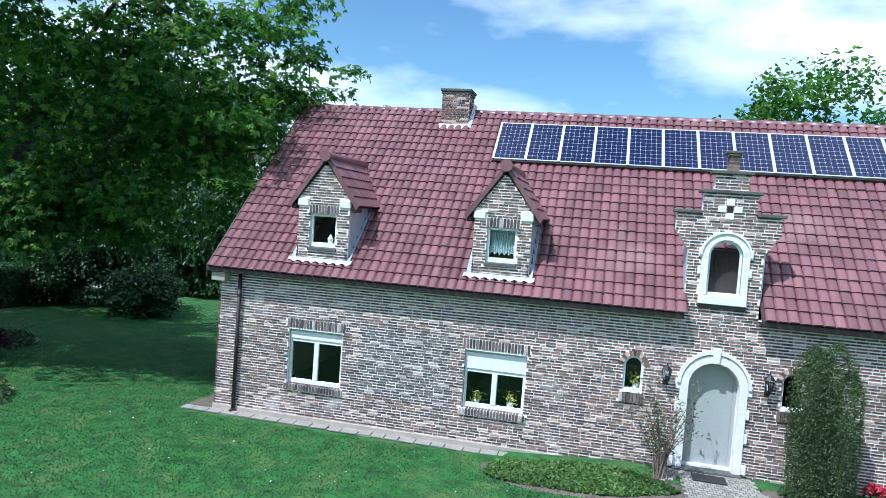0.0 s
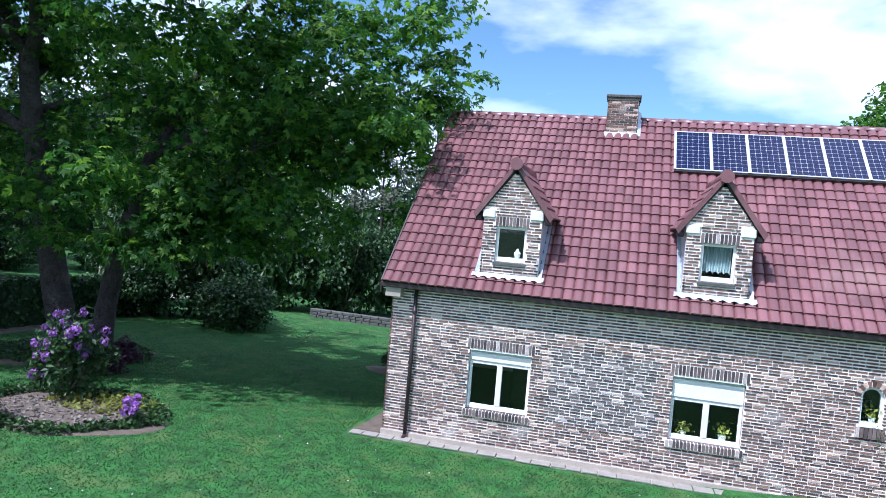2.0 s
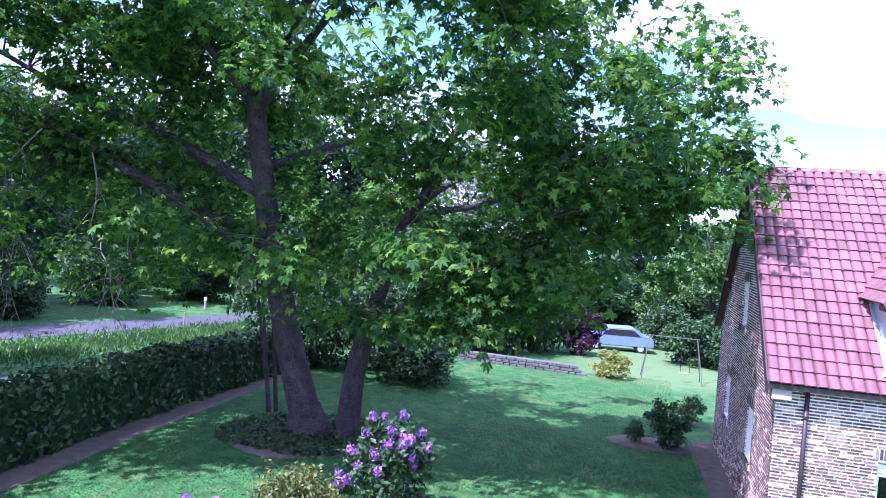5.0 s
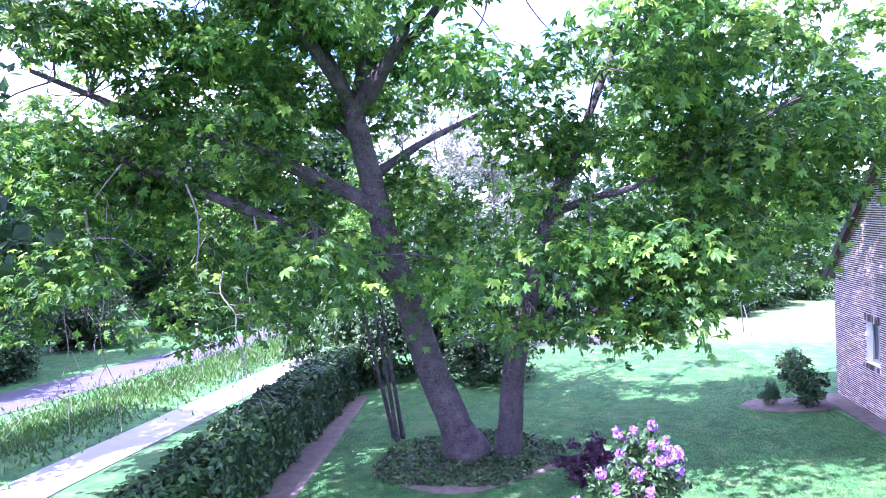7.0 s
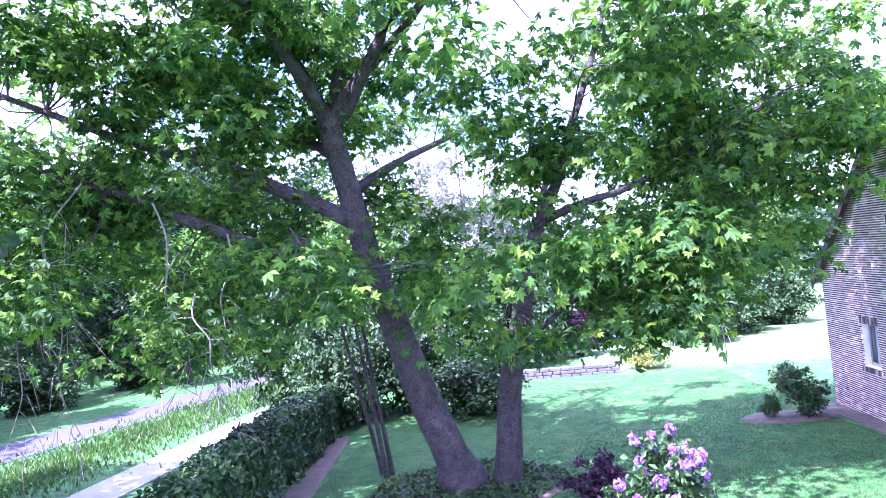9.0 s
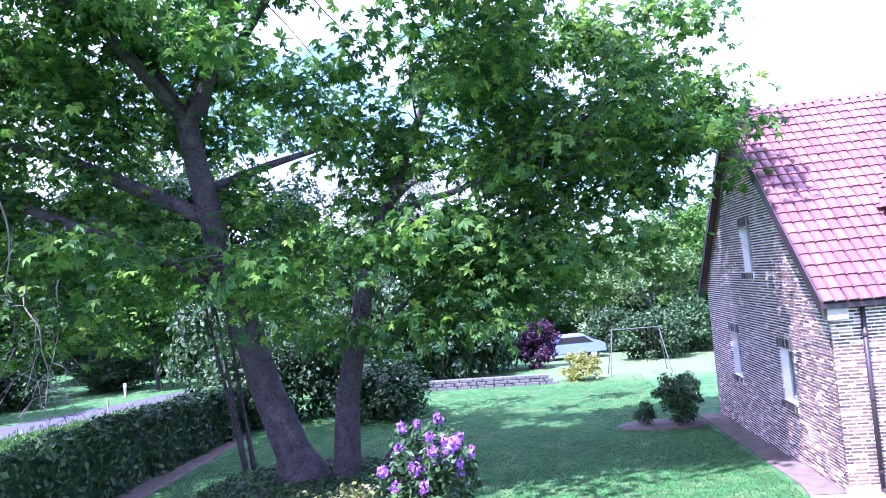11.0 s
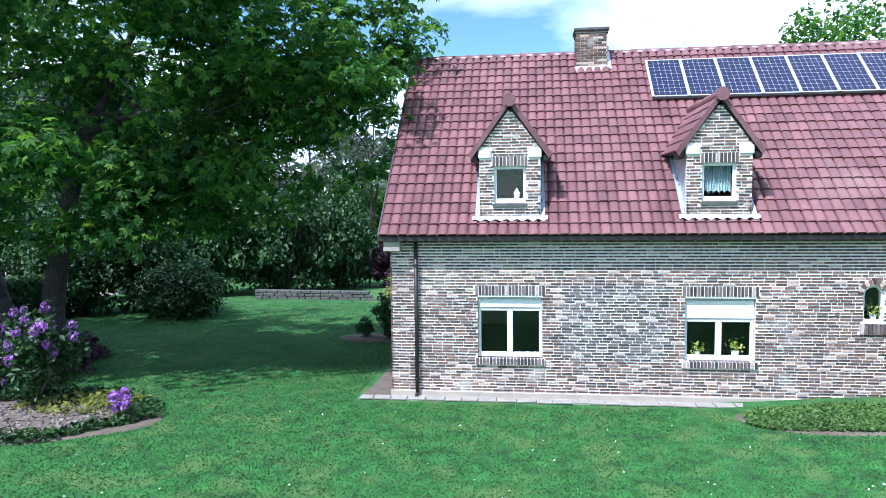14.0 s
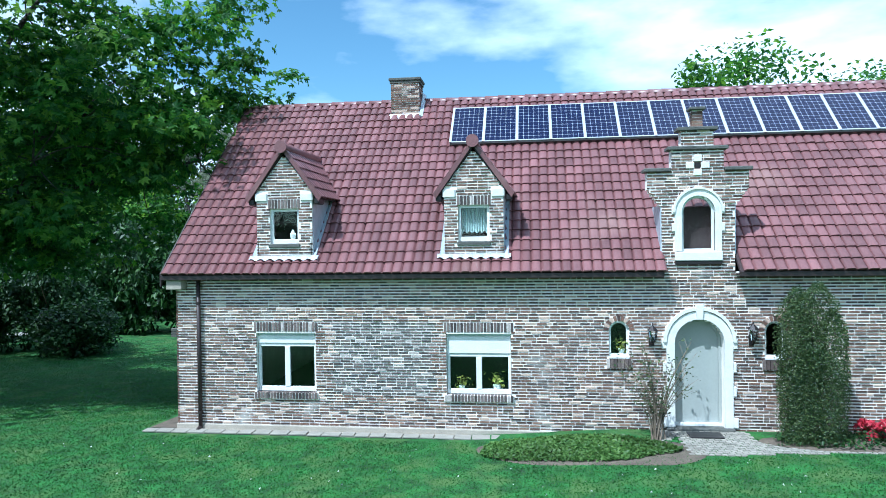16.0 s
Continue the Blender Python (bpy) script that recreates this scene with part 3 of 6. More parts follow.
# ---------------------------------------------------------------- roof
roof = new("roof")
roof.parent = house
UP = Vector((0, math.cos(SLOPE), math.sin(SLOPE)))          # up the front slope
OUT = Vector((0, -math.sin(SLOPE), math.cos(SLOPE)))        # out of the front slope
SLANT = math.hypot(RIDGE_Y - EAVE_Y, RIDGE_Z - EAVE_Z)
COL, ROWS_N = 0.192, 21
ROW = SLANT / ROWS_N
RX0, RX1 = VERGE, LEN + 0.2


def slab(bm, y0, z0, y1, z1, x0, x1, t):
    d = Vector((0, -(z1 - z0), y1 - y0)).normalized() * t
    return prism(bm, [(x0, y0, z0), (x0, y1, z1), (x0, y1 - d.y, z1 - d.z), (x0, y0 - d.y, z0 - d.z)], (x1 - x0, 0, 0))


for x0, x1 in ((RX0 + 0.02, GX - 0.68), (GX + 0.68, RX1 - 0.02)):
    part("sheathing", slab(nb(), EAVE_Y + 0.02, EAVE_Z - 0.01, RIDGE_Y, RIDGE_Z - 0.02, x0, x1, 0.06), M_underlay, roof)
part("sheathing", slab(nb(), roof_y(4.42), 4.40, RIDGE_Y, RIDGE_Z - 0.02, GX - 0.679, GX + 0.679, 0.06), M_underlay, roof)
part("back_slope", slab(nb(), 2 * RIDGE_Y - EAVE_Y, EAVE_Z, RIDGE_Y + 0.001, RIDGE_Z, RX0, RX1, -0.08), M_tile, roof, "red tiled back slope")


def tile_geometry():
    """One pantile: a round roll beside a shallow trough, thick lower lip. u across, v up the slope, w out of it."""
    us = [0.0, 0.014, 0.032, 0.062, 0.10, 0.135, 0.160, 0.174, 0.192]
    hs = [-0.010, 0.012, 0.026, 0.036, 0.040, 0.038, 0.030, 0.004, -0.012]
    n = len(us)
    v = [(u, -0.012 - 0.022 * math.sin(math.pi * u / 0.192), h + 0.034) for u, h in zip(us, hs)] + [(u, ROW + 0.01, h) for u, h in zip(us, hs)] + [(u, -0.012 - 0.022 * math.sin(math.pi * u / 0.192), h + 0.034) for u, h in zip(us, hs)] + [(u, -0.010 - 0.020 * math.sin(math.pi * u / 0.192), h - 0.002) for u, h in zip(us, hs)]
    f = [(i, i + 1, n + i + 1, n + i) for i in range(n - 1)] + [(3 * n + i, 3 * n + i + 1, 2 * n + i + 1, 2 * n + i) for i in range(n - 1)]
    f += [(2 * n, n, 3 * n)]
    return v, f


TV, TF = tile_geometry()
tile_mesh = mesh_of("roof_tile", TV, TF, M_tile_piece)
for p in tile_mesh.polygons:
    p.use_smooth = p.index < 8
TILE_R = Matrix(((1, 0, 0, 0), (0, UP.y, OUT.y, 0), (0, UP.z, OUT.z, 0), (0, 0, 0, 1)))


def tile_wanted(x, s):
    z = EAVE_Z + s * math.sin(SLOPE)
    if abs(x + COL / 2 - GX) < 0.70 and z < 4.40:
        return False
    for c in DORMERS:
        if abs(x + COL / 2 - c) < 0.50 and 3.50 < z < 5.0:
            return False
    if 3.86 < x + COL / 2 < 4.56 and 6.85 < z < 7.3:
        return False
    return True


rest, near = [], []
for r in range(ROWS_N):
    for c in range(int((RX1 - RX0) / COL)):
        x, s = RX0 + c * COL, r * ROW
        if tile_wanted(x, s):
            (near if 3.1 < x < 5.45 and r < 19 and 0 < r else rest).append((x, s))
V0 = np.array(TV)
allv, allf, k = [], [], 0
R3 = np.array(TILE_R)[:3, :3]
for x, s in rest:
    j = rng.normal(0, 0.0025, 3)
    o = np.array((x, EAVE_Y, EAVE_Z)) + np.array(UP) * s + j
    allv.append(V0 @ R3.T + o)
    allf += [tuple(i + k for i in f) for f in TF]
    k += len(TV)
me = mesh_of("roof_tiles", np.concatenate(allv).tolist(), allf, M_tile)
for i, p in enumerate(me.polygons):
    p.use_smooth = (i % len(TF)) < 8
rt = part("roof_tiles", me, None, roof, "weathered red glazed pantiles")
rt["kind"] = "stuff"
NEAR_TILES = near

# ridge tiles, verge board, eaves
bm = nb()
n = 8
va = [bm.verts.new((0.0, 0.115 * math.cos(math.pi * i / n), 0.105 * math.sin(math.pi * i / n))) for i in range(n + 1)]
vb = [bm.verts.new((0.36, 0.10 * math.cos(math.pi * i / n), 0.09 * math.sin(math.pi * i / n))) for i in range(n + 1)]
vc = [bm.verts.new((0.0, 0.09 * math.cos(math.pi * i / n), 0.08 * math.sin(math.pi * i / n))) for i in range(n + 1)]
for i in range(n):
    bm.faces.new((va[i], va[i + 1], vb[i + 1], vb[i]))
    bm.faces.new((va[i], vc[i], vc[i + 1], va[i + 1]))
ridge_mesh = bpy.data.meshes.new("ridge_tile")
bm.to_mesh(ridge_mesh)
bm.free()
ridge_mesh.materials.append(M_tile_piece)
ridge_mesh.shade_smooth()
for i in range(int((RX1 - RX0) / 0.335)):
    o = part("ridge_tile", ridge_mesh, None, roof)
    o.location = (RX0 + i * 0.335, RIDGE_Y, RIDGE_Z - 0.045 + 0.004 * (i % 3))
for s in (1, -1):
    y0 = EAVE_Y if s > 0 else 2 * RIDGE_Y - EAVE_Y
    d = UP if s > 0 else Vector((0, -UP.y, UP.z))
    a, b = Vector((0, y0, EAVE_Z)), Vector((0, y0, EAVE_Z)) + d * SLANT
    up = Vector((0, 0, 0.02))
    dn = Vector((0, 0, -0.24))
    bm = prism(nb(), [(VERGE - 0.005, *(a + up).yz), (VERGE - 0.005, *(b + up).yz), (VERGE - 0.005, *(b + dn).yz), (VERGE - 0.005, *(a + dn).yz)], (-0.03, 0, 0))
    part("verge_board", bm, M_brown, roof, "dark brown barge board")
part("eaves_soffit", box(nb(), (VERGE, EAVE_Y + 0.03, EAVE_Z - 0.10), (GX - 0.68, 0.0, EAVE_Z - 0.06)), M_brown, roof)
part("eaves_soffit", box(nb(), (GX + 0.68, EAVE_Y + 0.03, EAVE_Z - 0.10), (RX1, 0.0, EAVE_Z - 0.06)), M_brown, roof)
for x0, x1 in ((VERGE - 0.02, GX - 0.67), (GX + 0.67, RX1)):
    part("gutter", box(nb(), (x0, EAVE_Y - 0.01, EAVE_Z - 0.11), (x1, EAVE_Y + 0.028, EAVE_Z - 0.015), 0.008), M_brown, roof, "thin dark brown eaves gutter")
part("corner_block", box(nb(), (-0.09, -0.24, 2.91), (0.24, -0.005, 3.115), 0.01), M_plinth, roof, "cream soffit end")
pipe = part("downpipe", rod(nb(), (0.52, -0.075, 0.05), (0.52, -0.075, 3.08), 0.04, seg=12), M_brown, house, "dark brown round downpipe", True)
for z in (0.35, 1.55, 2.6):
    part("pipe_clip", rod(nb(), (0.52, -0.075, z), (0.52, -0.075, z + 0.05), 0.052, seg=12), M_brown, pipe)
part("pipe_shoe", rod(nb(), (0.52, -0.075, 0.07), (0.52, -0.20, 0.03), 0.042, seg=10), M_brown, pipe)

# ---------------------------------------------------------------- chimney
chim = new("chimney")
chim.parent = house
CX0, CX1, CY0, CY1, CZ1 = 3.86, 4.58, 3.62, 4.20, 7.88
part("stack", box(nb(), (CX0 + 0.006, CY0 + 0.006, 6.5), (CX1 - 0.006, CY1 - 0.006, CZ1)), M_mortar, chim)
rows = []
for k in range(int((CZ1 - 6.75) / COURSE)):
    z = 6.75 + k * COURSE
    for a, b in ((CX0, CX1),):
        x = a - (k % 2) * 0.11
        while x < b:
            lo, hi = max(x, a), min(x + BLEN - 0.012, b)
            if hi - lo > 0.03:
                rows.append((lo, hi, CY0 - 0.004 - rng.random() * 0.005, CY0 + 0.05, z, z + COURSE - 0.016))
            x += BLEN
    y = CY0 + 0.06 - (k % 2) * 0.11
    while y < CY1:
        lo, hi = max(y, CY0 + 0.06), min(y + BLEN - 0.012, CY1)
        if hi - lo > 0.03:
            e = rng.random() * 0.005
            rows.append((CX1 - 0.05, CX1 + 0.004 + e, lo, hi, z, z + COURSE - 0.016))
            rows.append((CX0 - 0.004 - e, CX0 + 0.05, lo, hi, z, z + COURSE - 0.016))
        y += BLEN
part("bricks", boxes_mesh("bricks", rows, M_brick), None, chim)["kind"] = "stuff"
part("cap", box(nb(), (CX0 - 0.05, CY0 - 0.05, CZ1), (CX1 + 0.05, CY1 + 0.05, CZ1 + 0.07), 0.012), M_rubble, chim, "dark stone cap")
part("cap_course", box(nb(), (CX0 - 0.025, CY0 - 0.025, CZ1 - 0.065), (CX1 + 0.025, CY1 + 0.025, CZ1 - 0.002), 0.006), M_rubble, chim)
zb = EAVE_Z + (CY0 - EAVE_Y) * math.tan(SLOPE)
bm = prism(nb(), [(CX0 - 0.08, CY0 - 0.09, zb - 0.06), (CX1 + 0.08, CY0 - 0.09, zb - 0.06), (CX1 + 0.03, CY0 - 0.012, zb + 0.05), (CX0 - 0.03, CY0 - 0.012, zb + 0.05)], (0, 0.008, 0.02))
part("flashing", bm, M_lead, chim, "pale lead apron")
bm = prism(nb(), [(CX1 + 0.012, CY0 - 0.10, zb - 0.02), (CX1 + 0.10, CY0 - 0.10, zb - 0.06), (CX1 + 0.10, CY1, zb + 0.60), (CX1 + 0.012, CY1, zb + 0.66)], (0, -0.015, 0.03))
part("flashing", bm, M_lead, chim)


# ---------------------------------------------------------------- dormers
def dormer(cx):
    d = new("dormer")
    d.parent = house
    y0, w, zb, ze, za = 0.0, 0.58, 3.47, 4.87, 5.62

    def solid(z):
        h = w if z < ze else w * max(0.0, (za - z) / (za - ze))
        sp = [(cx - h, cx + h)] if h > 0.02 else []
        if 3.810 < z < 4.530:
            sp = cut(sp, cx - 0.31, cx + 0.31)
        return sp

    def bsolid(z):
        sp = solid(z)
        if 4.530 <= z < 4.720 or 3.730 < z <= 3.810:
            sp = cut(sp, cx - 0.35, cx + 0.35)
        if 4.670 < z < 4.870:
            sp = cut(cut(sp, cx - w, cx - w + 0.24), cx + w - 0.24, cx + w)
        return sp
    T = Matrix.Translation((0, y0, 0))
    face = part("dormer_wall", boxes_mesh("dormer_wall", backing(cx - w, cx + w, zb - 0.05, za, solid, 0.03), M_mortar, T), None, d, "grey-brown brick dormer front")
    part("bricks", boxes_mesh("bricks", brick_rows(cx - w, cx + w, zb + 0.02, za, bsolid), M_brick, T), None, d)["kind"] = "stuff"
    for s in (-1, 1):
        lo, hi = sorted((cx + s * (w + 0.03), cx + s * (w - 0.23)))
        part("quoin", box(nb(), (lo, y0 - 0.035, 4.680), (hi, y0 + 0.05, 4.850), 0.02), M_stone, d, "white stone corner block")
        lo, hi = sorted((cx + s * (w - 0.002), cx + s * (w + 0.10)))
        # cheek: lead sheet from the front back to the roof
        x = cx + s * (w - 0.02)
        part("cheek", prism(nb(), [(x, y0 + 0.06, 3.42), (x, y0 + 0.06, ze), (x, roof_y(ze) + 0.05, ze), (x, roof_y(3.45), 3.40)], (s * 0.03, 0, 0)), M_lead, d, "grey lead cheek")
        part("side_flashing", prism(nb(), [(x + s * 0.03, roof_y(3.5) - 0.02, 3.5), (x + s * 0.11, roof_y(3.5) - 0.04, 3.54), (x + s * 0.11, roof_y(4.700) - 0.04, 4.740), (x + s * 0.03, roof_y(4.700) - 0.02, 4.700)], (0, -0.02, 0.03)), M_lead, d)
    # wavy lead apron on the tiles
    v, f = [], []
    for i in range(37):
        x = cx - 0.72 + 1.44 * i / 36
        b = 0.02 * math.sin(i * 2 * math.pi / 5)
        v += [(x, y0 - 0.02, 3.575), (x, y0 - 0.085, 3.53 + b * 0.5), (x, y0 - 0.115, 3.495 + b)]
        if i:
            f += [(3 * i - 3, 3 * i, 3 * i + 1, 3 * i - 2), (3 * i - 2, 3 * i + 1, 3 * i + 2, 3 * i - 1)]
    ap = part("apron", mesh_of("apron", v, f, M_lead), None, d, "pale wavy lead apron")
    ap.modifiers.new("thick", "SOLIDIFY").thickness = 0.008
    # window with sill and lintel
    m = Matrix.Translation((0, y0, 0))
    y = y0 + 0.06
    f_ = 0.05
    bm = nb()
    box(bm, (cx - 0.305, y, 3.820), (cx - 0.305 + f_, y + 0.06, 4.525), 0.006)
    box(bm, (cx + 0.305 - f_, y, 3.820), (cx + 0.305, y + 0.06, 4.525), 0.006)
    box(bm, (cx - 0.305 + f_, y, 3.820), (cx + 0.305 - f_, y + 0.06, 3.910), 0.006)
    box(bm, (cx - 0.305 + f_, y, 4.475), (cx + 0.305 - f_, y + 0.06, 4.525), 0.006)
    part("window_frame", bm, M_white, d, "white painted frame")
    g = part("pane", box(nb(), (cx - 0.255, y + 0.03, 3.910), (cx + 0.255, y + 0.036, 4.475)), M_glass, d)
    g.visible_shadow = False
    part("sill", box(nb(), (cx - 0.33, y0 - 0.04, 3.740), (cx + 0.33, y0 + 0.055, 3.815), 0.01), M_rubble, d, "dark brick sill")
    rows = [(cx - 0.34 + i * 0.068 + 0.009, cx - 0.34 + i * 0.068 + 0.059, y0 - 0.01 - rng.random() * 0.006, y0 + 0.03, 4.535, 4.715) for i in range(10)]
    brick_parts("lintel_brick", rows, d)
    # near-black sheet added behind the window, its colour stands in for indoor shade
    part("inside", box(nb(), (cx - 2.2, 2.0, 3.0), (cx + 2.2, 2.05, 5.1)), M_room_gloom, d)
    # tiled saddle roof
    zr = 5.77
    yb_r = roof_y(zr) + 0.1
    yf = y0 - 0.035
    for s in (-1, 1):
        e = Vector((cx + s * (w + 0.17), 0, 4.750))
        r = Vector((cx, 0, zr - 0.03))
        yb_e = roof_y(4.750) + 0.05
        nrm = Vector((s * (zr - 4.750), 0, w + 0.17)).normalized()
        part("saddle", prism(nb(), [(e.x, yf + 0.02, e.z), (r.x, yf + 0.02, r.z), (r.x, yb_r, r.z), (e.x, yb_e, e.z)], nrm * -0.05), M_brown, d)
        dirv = (r - e)
        L = dirv.length
        dirv.normalize()
        allv, allf, k = [], [], 0
        nrow = 5
        rr = L / nrow
        ax = np.array([[0, 1.0, 0], list(dirv), list(nrm)]) if s < 0 else np.array([[0, 1.0, 0], list(dirv), list(nrm)])
        for q in range(nrow):
            ymax = yb_e + (yb_r - yb_e) * (q + 0.6) / nrow
            yy = yf
            while yy < ymax:
                vv = V0 * np.array([1, rr / ROW, 1])
                o = np.array((e.x, yy, e.z)) + np.array(dirv) * q * rr
                allv.append(vv @ ax + o)
                allf += [tuple(i + k for i in fc) for fc in TF]
                k += len(TV)
                yy += COL
        part("dormer_tiles", mesh_of("dormer_tiles", np.concatenate(allv).tolist(), allf, M_tile), None, d, "red pantiles")["kind"] = "stuff"
        bm = prism(nb(), [(e.x - s * 0.01, yf, e.z - 0.085), (e.x + s * 0.05, yf, e.z + 0.01), (r.x, yf, r.z + 0.085), (r.x, yf, r.z - 0.035)], (0, -0.03, 0))
        part("verge_tile", bm, M_tile, d, "red verge tiles")
        part("eave_end", box(nb(), (min(e.x, e.x - s * 0.12), y0 - 0.02, e.z - 0.14), (max(e.x, e.x - s * 0.12), y0 + 0.30, e.z - 0.02), 0.02), M_dark, d)
    rodm = nb()
    rod(rodm, (cx, yf - 0.09, zr), (cx, yb_r, zr), 0.095, seg=14)
    part("ridge_roll", rodm, M_tile, d, "", True)
    part("ridge_end_disc", rod(nb(), (cx, yf - 0.12, zr), (cx, yf - 0.088, zr), 0.125, seg=20), M_tile, d, "round red end tile")
    return d


for c in DORMERS:
    dormer(c)

# ---------------------------------------------------------------- solar panels
PW, PH = 0.765, 1.44
PANEL_Z = 6.05                    # height of the lower edge


def solar_panel():
    p = thing("solar_panel", (0, 0, 0), "dark blue solar panel with pale aluminium frame on the roof", "solar panel", "row of solar panels")
    t = 0.035
    part("end_rail", box(nb(), (0.005, 0, 0), (PW - 0.005, 0.03, t)), M_frame, p)
    part("end_rail", box(nb(), (0.005, PH - 0.03, 0), (PW - 0.005, PH, t)), M_frame, p)
    part("frame", box(nb(), (-0.012, 0, 0), (0.04, PH, t + 0.006)), M_frame, p, "pale aluminium frame")
    part("frame", box(nb(), (PW - 0.012, 0, 0), (PW + 0.004, PH, t + 0.004)), M_frame, p)
    part("cell_sheet", box(nb(), (0.02, 0.03, 0), (PW - 0.012, PH - 0.03, t - 0.006)), M_cell, p, "dark blue cells under glass")
    rows = []
    for i in range(1, 6):
        x = 0.04 + (PW - 0.05) * i / 6
        rows.append((x - 0.0018, x + 0.0018, 0.03, PH - 0.03, t - 0.005, t - 0.003))
    for j in range(1, 10):
        y = 0.03 + (PH - 0.06) * j / 10
        rows.append((0.04, PW - 0.012, y - 0.0018, y + 0.0018, t - 0.0045, t - 0.002))
    part("cell_linework", boxes_mesh("cell_linework", rows, M_grid), None, p)["kind"] = "stuff"
    rows = [(0.04 + (PW - 0.05) * i / 6 - 0.010, 0.04 + (PW - 0.05) * i / 6 + 0.010, 0.03 + (PH - 0.06) * j / 10 - 0.010, 0.03 + (PH - 0.06) * j / 10 + 0.010, t - 0.004, t - 0.001) for i in range(1, 6) for j in range(1, 10)]
    part("cell_cornerwork", boxes_mesh("cell_cornerwork", rows, M_grid), None, p)["kind"] = "stuff"
    return p


def slope_pose(x, z, lift=0.0):
    y = roof_y(z)
    m = TILE_R.copy()
    m.translation = Vector((x, y, z)) + OUT * lift
    return m


first = solar_panel()
first.matrix_world = slope_pose(5.46, PANEL_Z, 0.09)
for i in range(1, 19):
    copy_thing(first, slope_pose(5.46 + i * (PW + 0.015), PANEL_Z, 0.09))
rail = thing("mounting_rail", (0, 0, 0), "dark metal rail under the row of solar panels", "rail", kind="structure")
part("bar", box(nb(), (0, 0, 0), (19 * (PW + 0.015), 0.05, 0.05)), M_dark, rail)
rail.matrix_world = slope_pose(5.46, PANEL_Z - 0.03, 0.045)

# ---------------------------------------------------------------- ground
def ground_z(x, y):
    """The lawn falls gently behind the house."""
    s = min(max(y - 0.5, 0.0), 36.0)
    q = min(max((x - 5.5) / 4.0, 0.0), 1.0)
    p = min(max((8.0 - y) / 8.0, 0.0), 1.0)
    return -0.045 * s + 0.20 * q * q * (3 - 2 * q) * p


def axis(near0, near1, step, far):
    a = list(np.arange(near0, near1 + 1e-6, step))
    g, s = [], step
    p = near1
    while p < far:
        s *= 1.5
        p += s
        g.append(p)
    h, s, p = [], step, near0
    while p > -far:
        s *= 1.5
        p -= s
        h.append(p)
    return h[::-1] + a + g


XS, YS = axis(-34, 24, 1.0, 1500), axis(-20, 40, 1.0, 1500)
gv = [(x, y, ground_z(x, y)) for y in YS for x in XS]
nx = len(XS)
gf = [(j * nx + i, j * nx + i + 1, (j + 1) * nx + i + 1, (j + 1) * nx + i) for j in range(len(YS) - 1) for i in range(nx - 1)]
ground = new("ground", mesh_of("ground", gv, gf, M_grass, True))
tagged(ground, "mown green lawn with drier patches and clover", "lawn", kind="structure")


def leaf_cloud(centres, normals, size, mat, name, flat=0.6, seed=1, shape="leaf"):
    """Leaves as small folded blades: four triangles each, at the places given."""
    r = np.random.default_rng(seed)
    n = len(centres)
    c = np.asarray(centres, float)
    d = r.normal(size=(n, 3)) * flat + np.asarray(normals, float)
    d /= np.linalg.norm(d, axis=1)[:, None] + 1e-9
    a = r.normal(size=(n, 3))
    a -= d * np.sum(a * d, 1)[:, None]
    a /= np.linalg.norm(a, axis=1)[:, None] + 1e-9
    b = np.cross(d, a)
    s = size * (0.65 + 0.7 * r.random((n, 1)))
    fold = d * s * 0.16
    tip, root, l, q = c + a * s, c - a * s, c + b * s * 0.58 + fold + a * s * 0.15, c - b * s * 0.58 + fold + a * s * 0.15
    v = np.stack([root, q, tip, l], 1).reshape(-1, 3)
    k = 4 * np.arange(n)[:, None]
    f = np.concatenate([k + np.array([[0, 1, 2]]), k + np.array([[0, 2, 3]])], 1).reshape(-1, 3)
    return mesh_of(name, v.tolist(), f.tolist(), mat)


def compound_cloud(centres, normals, outward, size, mat, name, seed=1):
    """Hand-shaped leaves: five drooping leaflets from one stalk, with gaps between them."""
    r = np.random.default_rng(seed)
    c = np.asarray(centres, float)
    n = len(c)
    d = r.normal(size=(n, 3)) * 0.40 + np.asarray(normals, float)
    d /= np.linalg.norm(d, axis=1)[:, None] + 1e-9
    a = np.asarray(outward, float) + r.normal(size=(n, 3)) * 0.5
    a -= d * np.sum(a * d, 1)[:, None]
    a /= np.linalg.norm(a, axis=1)[:, None] + 1e-9
    b = np.cross(d, a)
    s = size * (0.65 + 0.7 * r.random((n, 1)))
    rows = [c]
    faces = []
    k = 16 * np.arange(n)[:, None]
    for q, (turn, ln) in enumerate(((-1.45, 0.72), (-0.72, 0.92), (0.0, 1.0), (0.72, 0.92), (1.45, 0.72))):
        u = a * math.cos(turn) + b * math.sin(turn)
        w = b * math.cos(turn) - a * math.sin(turn)
        droop = d * s * ln * (0.18 + 0.30 * r.random((n, 1)))
        mid = c + u * s * ln * 0.58 - droop * 0.30
        rows += [mid + w * s * 0.20, c + u * s * ln - droop, mid - w * s * 0.20]
        o = 1 + 3 * q
        faces += [k + np.array([[0, o, o + 1]]), k + np.array([[0, o + 1, o + 2]])]
    v = np.stack(rows, 1).reshape(-1, 3)
    return mesh_of(name, v.tolist(), np.concatenate(faces, 0).tolist(), mat)


